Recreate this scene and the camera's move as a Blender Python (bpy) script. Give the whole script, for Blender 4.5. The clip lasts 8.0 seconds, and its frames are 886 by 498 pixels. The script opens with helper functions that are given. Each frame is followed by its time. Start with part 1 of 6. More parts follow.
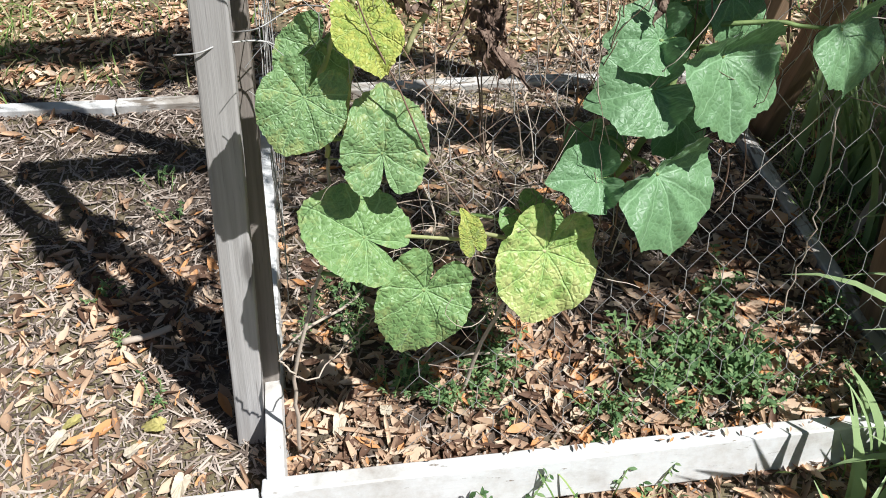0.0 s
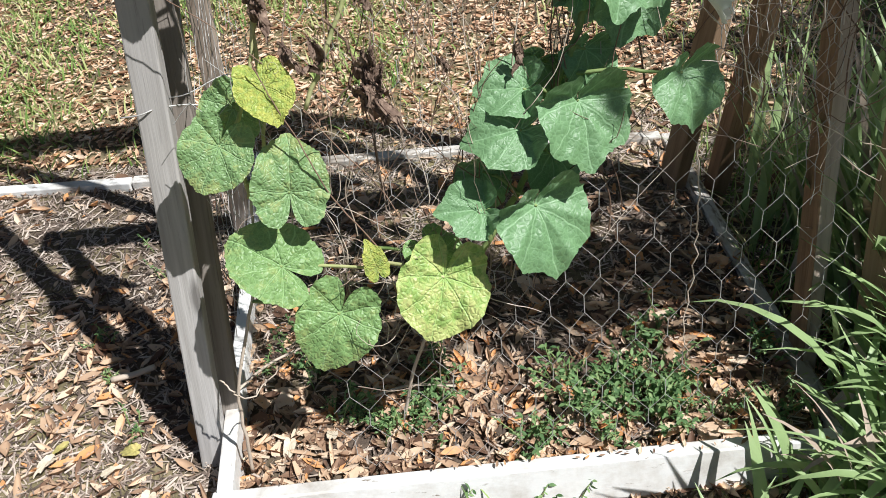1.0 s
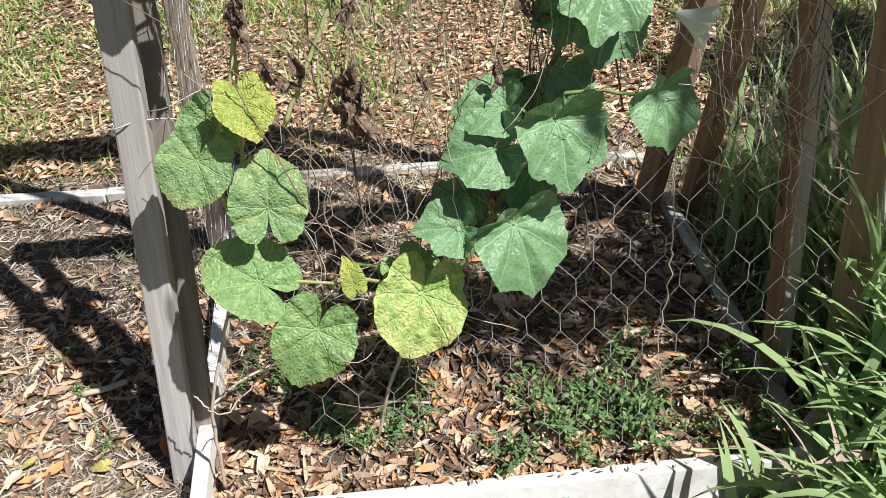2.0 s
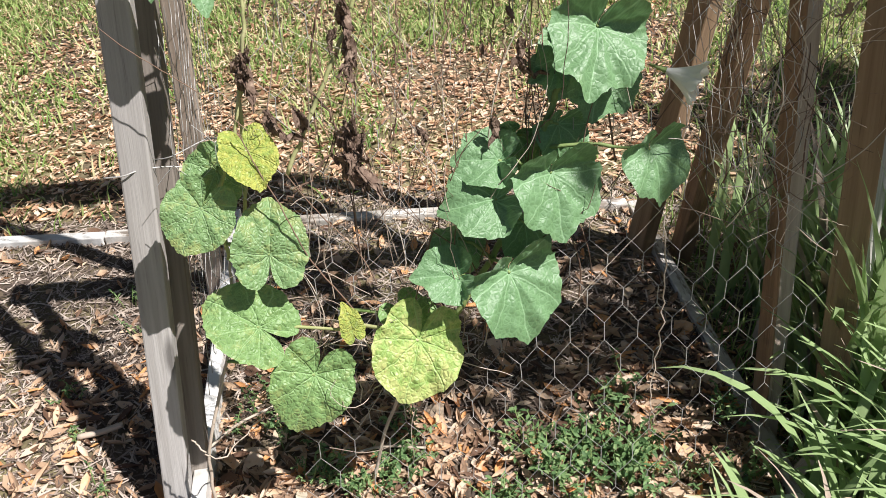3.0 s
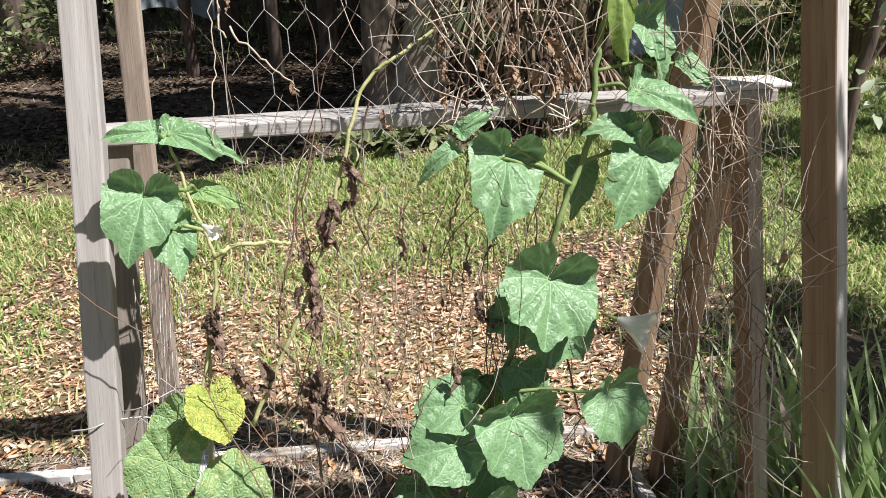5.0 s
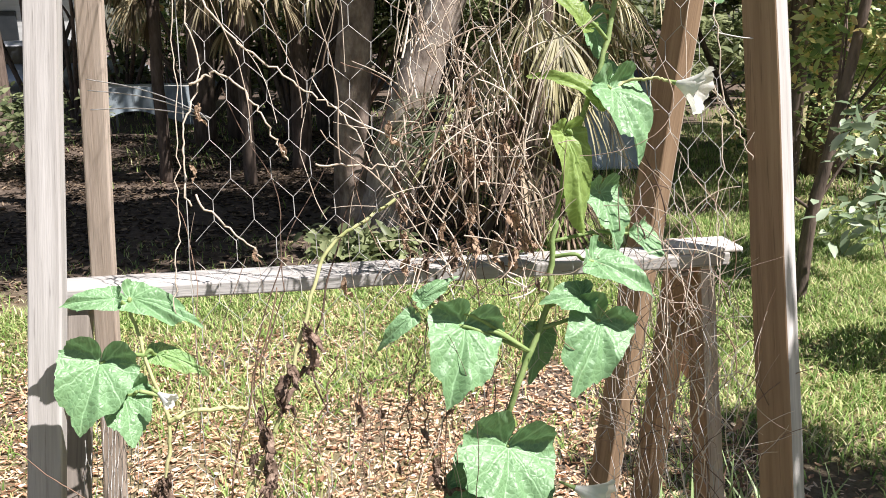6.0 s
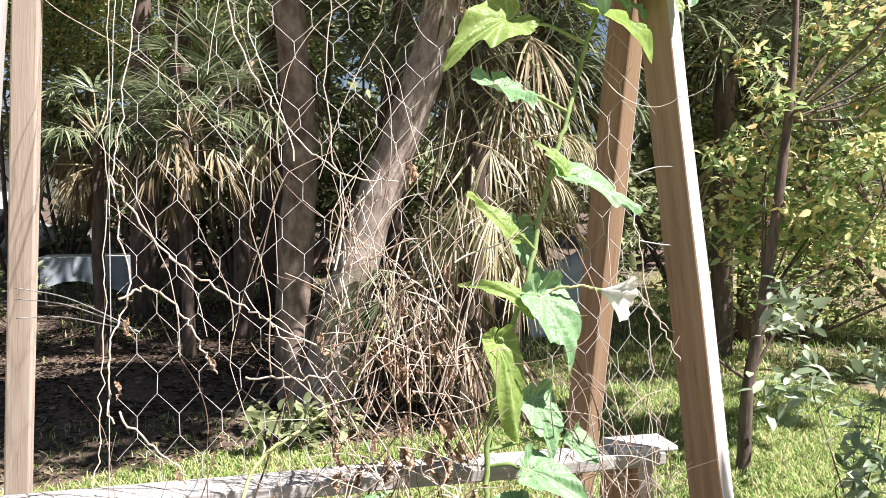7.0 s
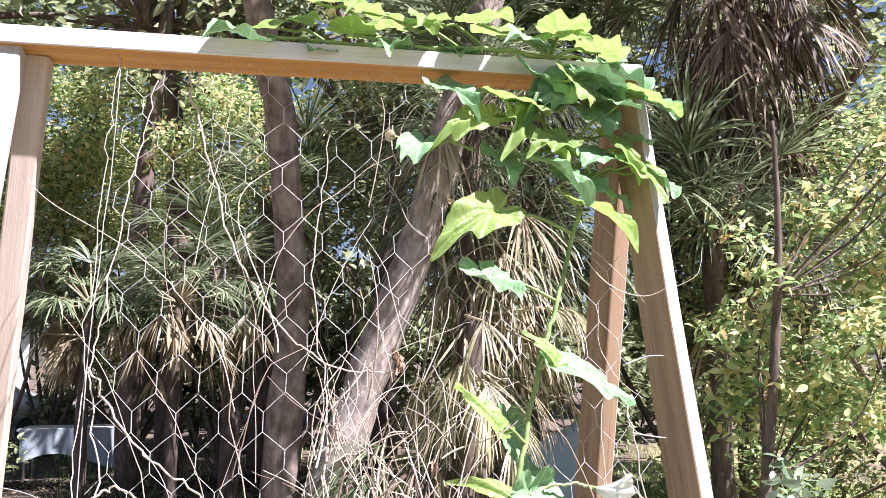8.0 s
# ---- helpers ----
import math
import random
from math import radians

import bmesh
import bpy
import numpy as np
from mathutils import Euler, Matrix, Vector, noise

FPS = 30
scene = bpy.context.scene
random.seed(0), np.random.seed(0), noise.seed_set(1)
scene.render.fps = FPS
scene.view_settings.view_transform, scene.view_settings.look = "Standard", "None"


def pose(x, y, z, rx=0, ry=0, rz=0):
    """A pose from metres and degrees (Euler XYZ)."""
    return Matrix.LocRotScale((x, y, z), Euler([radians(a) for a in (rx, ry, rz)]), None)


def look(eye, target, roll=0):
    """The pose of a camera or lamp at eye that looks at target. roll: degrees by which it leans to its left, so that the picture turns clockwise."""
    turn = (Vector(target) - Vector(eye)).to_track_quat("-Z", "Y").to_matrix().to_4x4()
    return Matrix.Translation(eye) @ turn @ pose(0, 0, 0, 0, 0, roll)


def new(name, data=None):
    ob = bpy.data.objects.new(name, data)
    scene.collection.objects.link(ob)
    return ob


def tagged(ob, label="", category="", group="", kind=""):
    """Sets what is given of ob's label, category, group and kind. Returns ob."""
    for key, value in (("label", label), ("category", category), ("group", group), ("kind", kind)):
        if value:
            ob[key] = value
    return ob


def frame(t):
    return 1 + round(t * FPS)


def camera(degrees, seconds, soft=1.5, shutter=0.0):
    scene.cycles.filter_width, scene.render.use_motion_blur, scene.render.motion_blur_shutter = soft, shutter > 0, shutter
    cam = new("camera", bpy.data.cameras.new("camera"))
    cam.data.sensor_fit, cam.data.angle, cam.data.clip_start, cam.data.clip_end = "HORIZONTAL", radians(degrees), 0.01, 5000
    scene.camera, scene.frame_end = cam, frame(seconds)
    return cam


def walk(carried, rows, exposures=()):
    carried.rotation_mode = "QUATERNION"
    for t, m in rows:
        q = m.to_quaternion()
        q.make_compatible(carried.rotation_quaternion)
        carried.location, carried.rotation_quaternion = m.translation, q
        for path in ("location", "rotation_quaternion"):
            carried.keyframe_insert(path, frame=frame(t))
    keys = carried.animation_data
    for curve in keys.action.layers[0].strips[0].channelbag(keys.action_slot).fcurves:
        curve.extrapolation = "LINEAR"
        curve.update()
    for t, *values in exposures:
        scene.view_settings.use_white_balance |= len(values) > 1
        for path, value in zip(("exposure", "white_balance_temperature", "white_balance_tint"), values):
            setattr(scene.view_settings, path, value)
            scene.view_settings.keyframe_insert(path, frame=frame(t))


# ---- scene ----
cam = camera(56.0, 8.0, soft=0.9)
PATH = [
    (0, (0.153, -0.727, 1.353), (0.374, 0.644, -0.086), 1.1),
    (0.5, (0.313, -0.881, 1.381), (0.453, 0.609, 0.054), -2.4),
    (1, (0.399, -0.957, 1.393), (0.463, 0.585, 0.12), -4.8),
    (2.5, (0.388, -0.956, 1.411), (0.544, 0.62, 0.189), -1.8),
    (3, (0.383, -0.974, 1.427), (0.541, 0.641, 0.256), -1.7),
    (3.5, (0.407, -0.979, 1.438), (0.587, 0.655, 0.299), -2.5),
    (4, (0.429, -0.969, 1.478), (0.64, 0.728, 0.441), -3.4),
    (4.2, (0.431, -0.967, 1.491), (0.64, 0.762, 0.506), -3.5),
    (5.3, (0.424, -0.990, 1.522), (0.654, 0.879, 0.847), -1.3),
    (5.5, (0.431, -0.981, 1.551), (0.663, 0.897, 0.904), -1.0),
    (6, (0.448, -0.969, 1.615), (0.76, 0.938, 1.097), -0.4),
    (6.5, (0.452, -0.97, 1.649), (0.867, 0.957, 1.3155), -0.2),
    (7, (0.47, -0.966, 1.692), (0.925, 0.977, 1.555), -0.4),
    (7.5, (0.488, -0.938, 1.714), (0.962, 1.003, 1.792), -0.2),
    (8, (0.486, -0.946, 1.733), (0.955, 0.981, 1.994), -0.3),
]
walk(cam, [(t, look(eye, target, roll)) for t, eye, target, roll in PATH], [(0, 0.38, 6150, 8), (2.5, 0.46, 6450, 10), (4, 0.61, 6500, 13), (5.5, 0.81, 6500, 13), (6.5, 1.29, 6500, 14), (7, 1.45, 6550, 16), (7.5, 1.72, 6400, 20), (8, 1.82, 6000, 23)])

# ---- world and sun ----
SUN = Vector((0.54, -0.37, 1.0)).normalized()
world = bpy.data.worlds.new("world")
scene.world = world
world.use_nodes = True
sky = world.node_tree.nodes.new("ShaderNodeTexSky")
sky.sky_type = "NISHITA"
sky.sun_disc = False
sky.sun_elevation = math.asin(SUN.z)
sky.sun_rotation = math.atan2(SUN.x, SUN.y)
background = world.node_tree.nodes["Background"]
background.inputs["Strength"].default_value = 0.035
world.node_tree.links.new(sky.outputs["Color"], background.inputs["Color"])
sun = new("sun", bpy.data.lights.new("sun", "SUN"))
sun.data.energy, sun.data.angle, sun.data.color = 5.0, radians(0.55), (1.0, 0.965, 0.935)
sun.matrix_world = look(SUN * 30, (0, 0, 0))


# ---- materials ----
class Shade:
    """A node material under construction."""

    def __init__(self, name, rough=0.8):
        self.material = bpy.data.materials.new(name)
        self.material.use_nodes = True
        self.tree = self.material.node_tree
        self.surface = self.tree.nodes["Principled BSDF"]
        self.surface.inputs["Roughness"].default_value = rough
        self.surface.inputs["Specular IOR Level"].default_value = 0.3

    def node(self, kind):
        return self.tree.nodes.new("ShaderNode" + kind)

    def feed(self, socket, value):
        if isinstance(value, bpy.types.NodeSocket):
            self.tree.links.new(value, socket)
        else:
            socket.default_value = value

    def coords(self, scale=(1, 1, 1), source="Object"):
        tc, mp = self.node("TexCoord"), self.node("Mapping")
        self.feed(mp.inputs["Vector"], tc.outputs[source])
        mp.inputs["Scale"].default_value = scale
        return mp.outputs["Vector"]

    def noise(self, vector, scale, detail=4.0, rough=0.6):
        n = self.node("TexNoise")
        self.feed(n.inputs["Vector"], vector)
        n.inputs["Scale"].default_value, n.inputs["Detail"].default_value, n.inputs["Roughness"].default_value = scale, detail, rough
        return n.outputs["Fac"]

    def ramp(self, fac, stops):
        n = self.node("ValToRGB")
        while len(n.color_ramp.elements) < len(stops):
            n.color_ramp.elements.new(0.5)
        for e, (at, c) in zip(n.color_ramp.elements, stops):
            e.position, e.color = at, (*c, 1) if len(c) == 3 else c
        self.feed(n.inputs["Fac"], fac)
        return n.outputs["Color"]

    def mix(self, fac, a, b, how="MIX"):
        n = self.node("Mix")
        n.data_type, n.blend_type = "RGBA", how
        self.feed(n.inputs[0], fac)
        for socket, value in ((n.inputs[6], a), (n.inputs[7], b)):
            self.feed(socket, (*value, 1) if isinstance(value, tuple) and len(value) == 3 else value)
        return n.outputs[2]

    def maths(self, how, a, b=0.0, clamp=False):
        n = self.node("Math")
        n.operation, n.use_clamp = how, clamp
        self.feed(n.inputs[0], a)
        self.feed(n.inputs[1], b)
        return n.outputs[0]

    def bump(self, height, strength=0.3, distance=0.01):
        n = self.node("Bump")
        n.inputs["Strength"].default_value, n.inputs["Distance"].default_value = strength, distance
        self.feed(n.inputs["Height"], height)
        self.feed(self.surface.inputs["Normal"], n.outputs["Normal"])

    def colour(self, value):
        self.feed(self.surface.inputs["Base Color"], (*value, 1) if isinstance(value, tuple) else value)
        return self

    def thin(self, value, share=0.35):
        """Lets light through, as leaves do."""
        glow, both = self.node("BsdfTranslucent"), self.node("MixShader")
        self.feed(glow.inputs["Color"], value)
        both.inputs[0].default_value = share
        self.tree.links.new(self.surface.outputs[0], both.inputs[1])
        self.tree.links.new(glow.outputs[0], both.inputs[2])
        self.tree.links.new(both.outputs[0], self.tree.nodes["Material Output"].inputs["Surface"])


def wood(name, pale, dark, rough=0.82):
    s = Shade(name, rough)
    grain = s.noise(s.coords((40, 40, 1.7)), 1.0, 7, 0.62)
    broad = s.noise(s.coords((6, 6, 1.2)), 1.0, 3)
    fine = s.noise(s.coords((260, 260, 9)), 1.0, 3)
    c = s.ramp(grain, [(0.3, dark), (0.52, tuple((a + b) / 2 for a, b in zip(pale, dark))), (0.72, pale)])
    c = s.mix(s.ramp(broad, [(0.35, (0, 0, 0)), (0.7, (0.55, 0.55, 0.55))]), c, tuple(0.55 * a + 0.45 * b for a, b in zip(dark, pale)))
    c = s.mix(s.ramp(fine, [(0.6, (0, 0, 0)), (0.72, (0.55, 0.55, 0.55))]), c, tuple(0.5 * v for v in dark))
    knot = s.node("TexVoronoi")
    s.feed(knot.inputs["Vector"], s.coords((9, 9, 2.6)))
    knot.inputs["Scale"].default_value = 1.0
    c = s.mix(s.ramp(knot.outputs["Distance"], [(0.07, (0.8, 0.8, 0.8)), (0.14, (0, 0, 0))]), c, tuple(0.45 * v for v in dark))
    s.colour(c)
    s.bump(s.maths("ADD", grain, s.maths("MULTIPLY", fine, 0.6)), 0.35, 0.004)
    return s.material


def plain(name, stops, scale=20.0, rough=0.85, source="Object", bump=0.3, island=0.0, stretch=(1, 1, 1), through_share=0.0, metal=0.0):
    """A surface whose colour runs over a ramp by noise, with a share given to each loose piece by chance."""
    s = Shade(name, rough)
    v = s.coords(stretch, source)
    fac = s.noise(v, scale, 5)
    if island:
        g = s.node("NewGeometry")
        fac = s.maths("ADD", s.maths("MULTIPLY", fac, 1 - island), s.maths("MULTIPLY", g.outputs["Random Per Island"], island))
    c = s.ramp(fac, stops)
    s.colour(c)
    s.surface.inputs["Metallic"].default_value = metal
    if bump:
        s.bump(s.noise(v, scale * 4, 3), bump, 0.004)
    if through_share:
        s.thin(c, through_share)
    return s.material


WOOD_GREY = wood("weathered grey wood", (0.60, 0.58, 0.56), (0.28, 0.26, 0.24))
WOOD_PALE = wood("bleached wood", (0.78, 0.77, 0.76), (0.48, 0.455, 0.435))
WOOD_BROWN = wood("brown weathered wood", (0.41, 0.27, 0.17), (0.18, 0.11, 0.066))
WOOD_SHADED = wood("weathered grey wood darkened for leaf shade", (0.38, 0.34, 0.30), (0.15, 0.125, 0.105))
WOOD_MID = wood("grey-brown weathered wood", (0.45, 0.315, 0.20), (0.205, 0.13, 0.078))
WOOD_ORANGE = wood("unweathered orange wood", (0.62, 0.36, 0.14), (0.36, 0.17, 0.06))
WOOD_TAN = wood("tan weathered wood", (0.62, 0.53, 0.45), (0.36, 0.28, 0.22))


def painted(name, bare, dirt):
    s = Shade(name, 0.55)
    v = s.coords()
    stain = s.noise(v, 7, 6, 0.7)
    chips = s.noise(s.coords((60, 60, 14)), 1.0, 5, 0.7)
    c = s.ramp(stain, [(dirt - 0.06, (0.40, 0.36, 0.31)), (dirt + 0.12, (0.66, 0.64, 0.60)), (dirt + 0.25, (0.80, 0.80, 0.78))])
    c = s.mix(s.ramp(chips, [(bare, (0, 0, 0)), (bare + 0.06, (1, 1, 1))]), c, (0.26, 0.22, 0.18))
    s.colour(c)
    s.bump(chips, 0.25, 0.003)
    return s.material


PAINT = painted("flaking white paint", 0.64, 0.30)
DIRTY = painted("dirty flaking white paint", 0.53, 0.46)


def soil():
    s = Shade("leafy soil and turf", 0.95)
    v = s.coords()
    big, mid, fine = s.noise(v, 0.7, 4), s.noise(v, 14, 6, 0.7), s.noise(v, 90, 4)
    earth = s.ramp(mid, [(0.3, (0.055, 0.040, 0.031)), (0.55, (0.13, 0.097, 0.074)), (0.75, (0.27, 0.21, 0.16))])
    turf = s.ramp(mid, [(0.3, (0.16, 0.14, 0.07)), (0.6, (0.36, 0.32, 0.15)), (0.8, (0.54, 0.45, 0.29))])
    split = s.node("SeparateXYZ")
    s.feed(split.inputs[0], v)
    side = s.maths("MULTIPLY", s.maths("MAXIMUM", s.maths("SUBTRACT", split.outputs[0], 1.7), 0.0), 1.5)
    bare = s.ramp(s.maths("ADD", s.maths("MULTIPLY", s.maths("SUBTRACT", split.outputs[1], side), 0.1), s.maths("MULTIPLY", big, 0.1)), [(0.44, (0.75, 0.75, 0.75)), (0.52, (0, 0, 0))])
    c = s.mix(s.mix(1.0, s.ramp(big, [(0.42, (0, 0, 0)), (0.56, (1, 1, 1))]), bare, "MULTIPLY"), earth, turf)
    c = s.mix(s.ramp(fine, [(0.5, (0, 0, 0)), (0.7, (0.5, 0.5, 0.5))]), c, (0.06, 0.042, 0.03))
    s.colour(c)
    s.bump(s.maths("ADD", mid, fine), 0.6, 0.012)
    return s.material


SOIL = soil()
LITTER = plain("dry fallen leaves", [(0.2, (0.15, 0.085, 0.055)), (0.38, (0.37, 0.24, 0.155)), (0.56, (0.57, 0.40, 0.265)), (0.74, (0.72, 0.575, 0.43)), (0.86, (0.66, 0.33, 0.135))], 35, 0.7, island=0.8, through_share=0.12)
BLEACHED = plain("sun-bleached fallen leaves", [(0.2, (0.24, 0.13, 0.075)), (0.40, (0.57, 0.36, 0.225)), (0.58, (0.77, 0.55, 0.38)), (0.78, (0.84, 0.70, 0.54)), (0.93, (0.70, 0.37, 0.16))], 35, 0.7, island=0.8, through_share=0.15)
DUFF = plain("brown leaf mould", [(0.2, (0.038, 0.027, 0.019)), (0.5, (0.105, 0.076, 0.052)), (0.85, (0.27, 0.20, 0.135))], 30, 0.85, island=0.8)
CHIP = plain("grey bark mulch", [(0.2, (0.085, 0.063, 0.050)), (0.5, (0.27, 0.21, 0.17)), (0.8, (0.56, 0.475, 0.40))], 40, 0.9, island=0.8)
GRASS = plain("lawn grass", [(0.12, (0.12, 0.215, 0.048)), (0.45, (0.26, 0.395, 0.105)), (0.68, (0.48, 0.535, 0.215)), (0.86, (0.74, 0.66, 0.41))], 4, 0.6, island=0.7, through_share=0.3, bump=0)
TALL = plain("broad grass blades", [(0.2, (0.22, 0.34, 0.13)), (0.6, (0.46, 0.59, 0.29)), (0.9, (0.66, 0.72, 0.47))], 9, 0.38, island=0.55, through_share=0.3, stretch=(1, 1, 0.2))
WEED = plain("small weed leaves", [(0.2, (0.08, 0.16, 0.06)), (0.6, (0.19, 0.32, 0.125)), (0.9, (0.36, 0.47, 0.22))], 12, 0.6, island=0.6, through_share=0.3, bump=0)
WIRE = plain("weathered zinc wire", [(0.3, (0.32, 0.31, 0.29)), (0.7, (0.58, 0.57, 0.55))], 60, 0.55, bump=0, metal=0.25)
STRAW = plain("dry vine straw", [(0.2, (0.26, 0.195, 0.15)), (0.55, (0.54, 0.45, 0.36)), (0.85, (0.72, 0.64, 0.54))], 25, 0.8, island=0.7)
DARKSTEM = plain("dark dry stem", [(0.3, (0.10, 0.065, 0.05)), (0.7, (0.26, 0.17, 0.12))], 30, 0.85, island=0.6)
DEAD = plain("dead curled leaf", [(0.25, (0.07, 0.048, 0.038)), (0.5, (0.20, 0.135, 0.10)), (0.8, (0.46, 0.35, 0.27))], 70, 0.85, through_share=0.1)
DEADPALE = plain("pale dead leaf", [(0.25, (0.26, 0.16, 0.10)), (0.6, (0.50, 0.36, 0.25)), (0.85, (0.66, 0.53, 0.41))], 40, 0.85, through_share=0.2)
STEM = plain("green hairy stem", [(0.3, (0.13, 0.21, 0.06)), (0.7, (0.30, 0.38, 0.15))], 30, 0.6)
STEMPALE = plain("pale fading stem", [(0.3, (0.32, 0.36, 0.14)), (0.7, (0.52, 0.50, 0.27))], 30, 0.6)
PETAL = plain("white petal", [(0.3, (0.78, 0.78, 0.72)), (0.7, (0.86, 0.86, 0.82))], 25, 0.6, through_share=0.35)
CREAM = plain("withered cream petal", [(0.3, (0.36, 0.20, 0.12)), (0.5, (0.70, 0.62, 0.45)), (0.75, (0.80, 0.75, 0.60))], 60, 0.7, through_share=0.2)
SHADEDBARK = plain("bark darkened for crown shade", [(0.3, (0.10, 0.072, 0.056)), (0.5, (0.215, 0.165, 0.135)), (0.72, (0.38, 0.31, 0.26))], 7, 0.95, stretch=(2, 2, 1.1), bump=0.9)
BARK = plain("grey bark darkened for crown shade", [(0.3, (0.14, 0.105, 0.085)), (0.5, (0.30, 0.245, 0.21)), (0.72, (0.50, 0.44, 0.39))], 7, 0.95, stretch=(2, 2, 1.1), bump=0.9)
DARKBARK = plain("dark bark", [(0.3, (0.06, 0.045, 0.036)), (0.7, (0.2, 0.15, 0.12))], 8, 0.95, stretch=(3, 3, 0.7), bump=0.9)
CANOPY = plain("oak foliage", [(0.15, (0.08, 0.105, 0.05)), (0.5, (0.21, 0.25, 0.12)), (0.85, (0.42, 0.455, 0.25))], 3, 0.42, island=0.75, through_share=0.42, bump=0)
CITRUS = plain("citrus foliage", [(0.1, (0.09, 0.15, 0.055)), (0.35, (0.29, 0.42, 0.165)), (0.56, (0.52, 0.60, 0.29)), (0.76, (0.80, 0.74, 0.38)), (0.93, (0.62, 0.36, 0.15))], 3, 0.22, island=0.75, through_share=0.4, bump=0)
SILVER = plain("grey green foliage", [(0.2, (0.14, 0.20, 0.11)), (0.6, (0.30, 0.38, 0.25)), (0.9, (0.50, 0.55, 0.44))], 4, 0.4, island=0.7, through_share=0.25, bump=0)
FROND = plain("palm leaflet", [(0.15, (0.07, 0.10, 0.05)), (0.5, (0.17, 0.215, 0.115)), (0.85, (0.40, 0.44, 0.27))], 4, 0.34, island=0.7, through_share=0.3, bump=0)
FRONDBROWN = plain("brown dead palm leaflet", [(0.15, (0.055, 0.036, 0.026)), (0.55, (0.16, 0.11, 0.075)), (0.9, (0.42, 0.33, 0.23))], 4, 0.7, island=0.75, through_share=0.15, bump=0)
FRONDPALE = plain("pale yellow-green palm leaflet", [(0.15, (0.13, 0.12, 0.06)), (0.5, (0.38, 0.35, 0.19)), (0.85, (0.68, 0.62, 0.42))], 4, 0.5, island=0.75, through_share=0.3, bump=0)
FRONDDRY = plain("dry palm leaflet", [(0.15, (0.15, 0.11, 0.065)), (0.5, (0.34, 0.28, 0.165)), (0.85, (0.62, 0.55, 0.37))], 4, 0.7, island=0.75, through_share=0.25, bump=0)
CLOTH = plain("pale blue cloth", [(0.3, (0.24, 0.30, 0.34)), (0.7, (0.40, 0.45, 0.47))], 5, 0.85)
TARP = plain("blue grey tarpaulin", [(0.3, (0.48, 0.56, 0.64)), (0.7, (0.68, 0.74, 0.80))], 4, 0.6)
CARPAINT = plain("silver car paint", [(0.3, (0.5, 0.51, 0.53)), (0.7, (0.6, 0.61, 0.63))], 3, 0.3, bump=0, metal=0.4)
DARKGLASS = plain("dark window glass", [(0.3, (0.02, 0.025, 0.03)), (0.7, (0.04, 0.045, 0.05))], 3, 0.1, bump=0)
RUBBER = plain("black rubber", [(0.3, (0.015, 0.015, 0.015)), (0.7, (0.04, 0.04, 0.04))], 10, 0.8)
SIDING = plain("pale house siding", [(0.3, (0.48, 0.48, 0.46)), (0.7, (0.62, 0.62, 0.6))], 3, 0.8, stretch=(0.3, 0.3, 8))


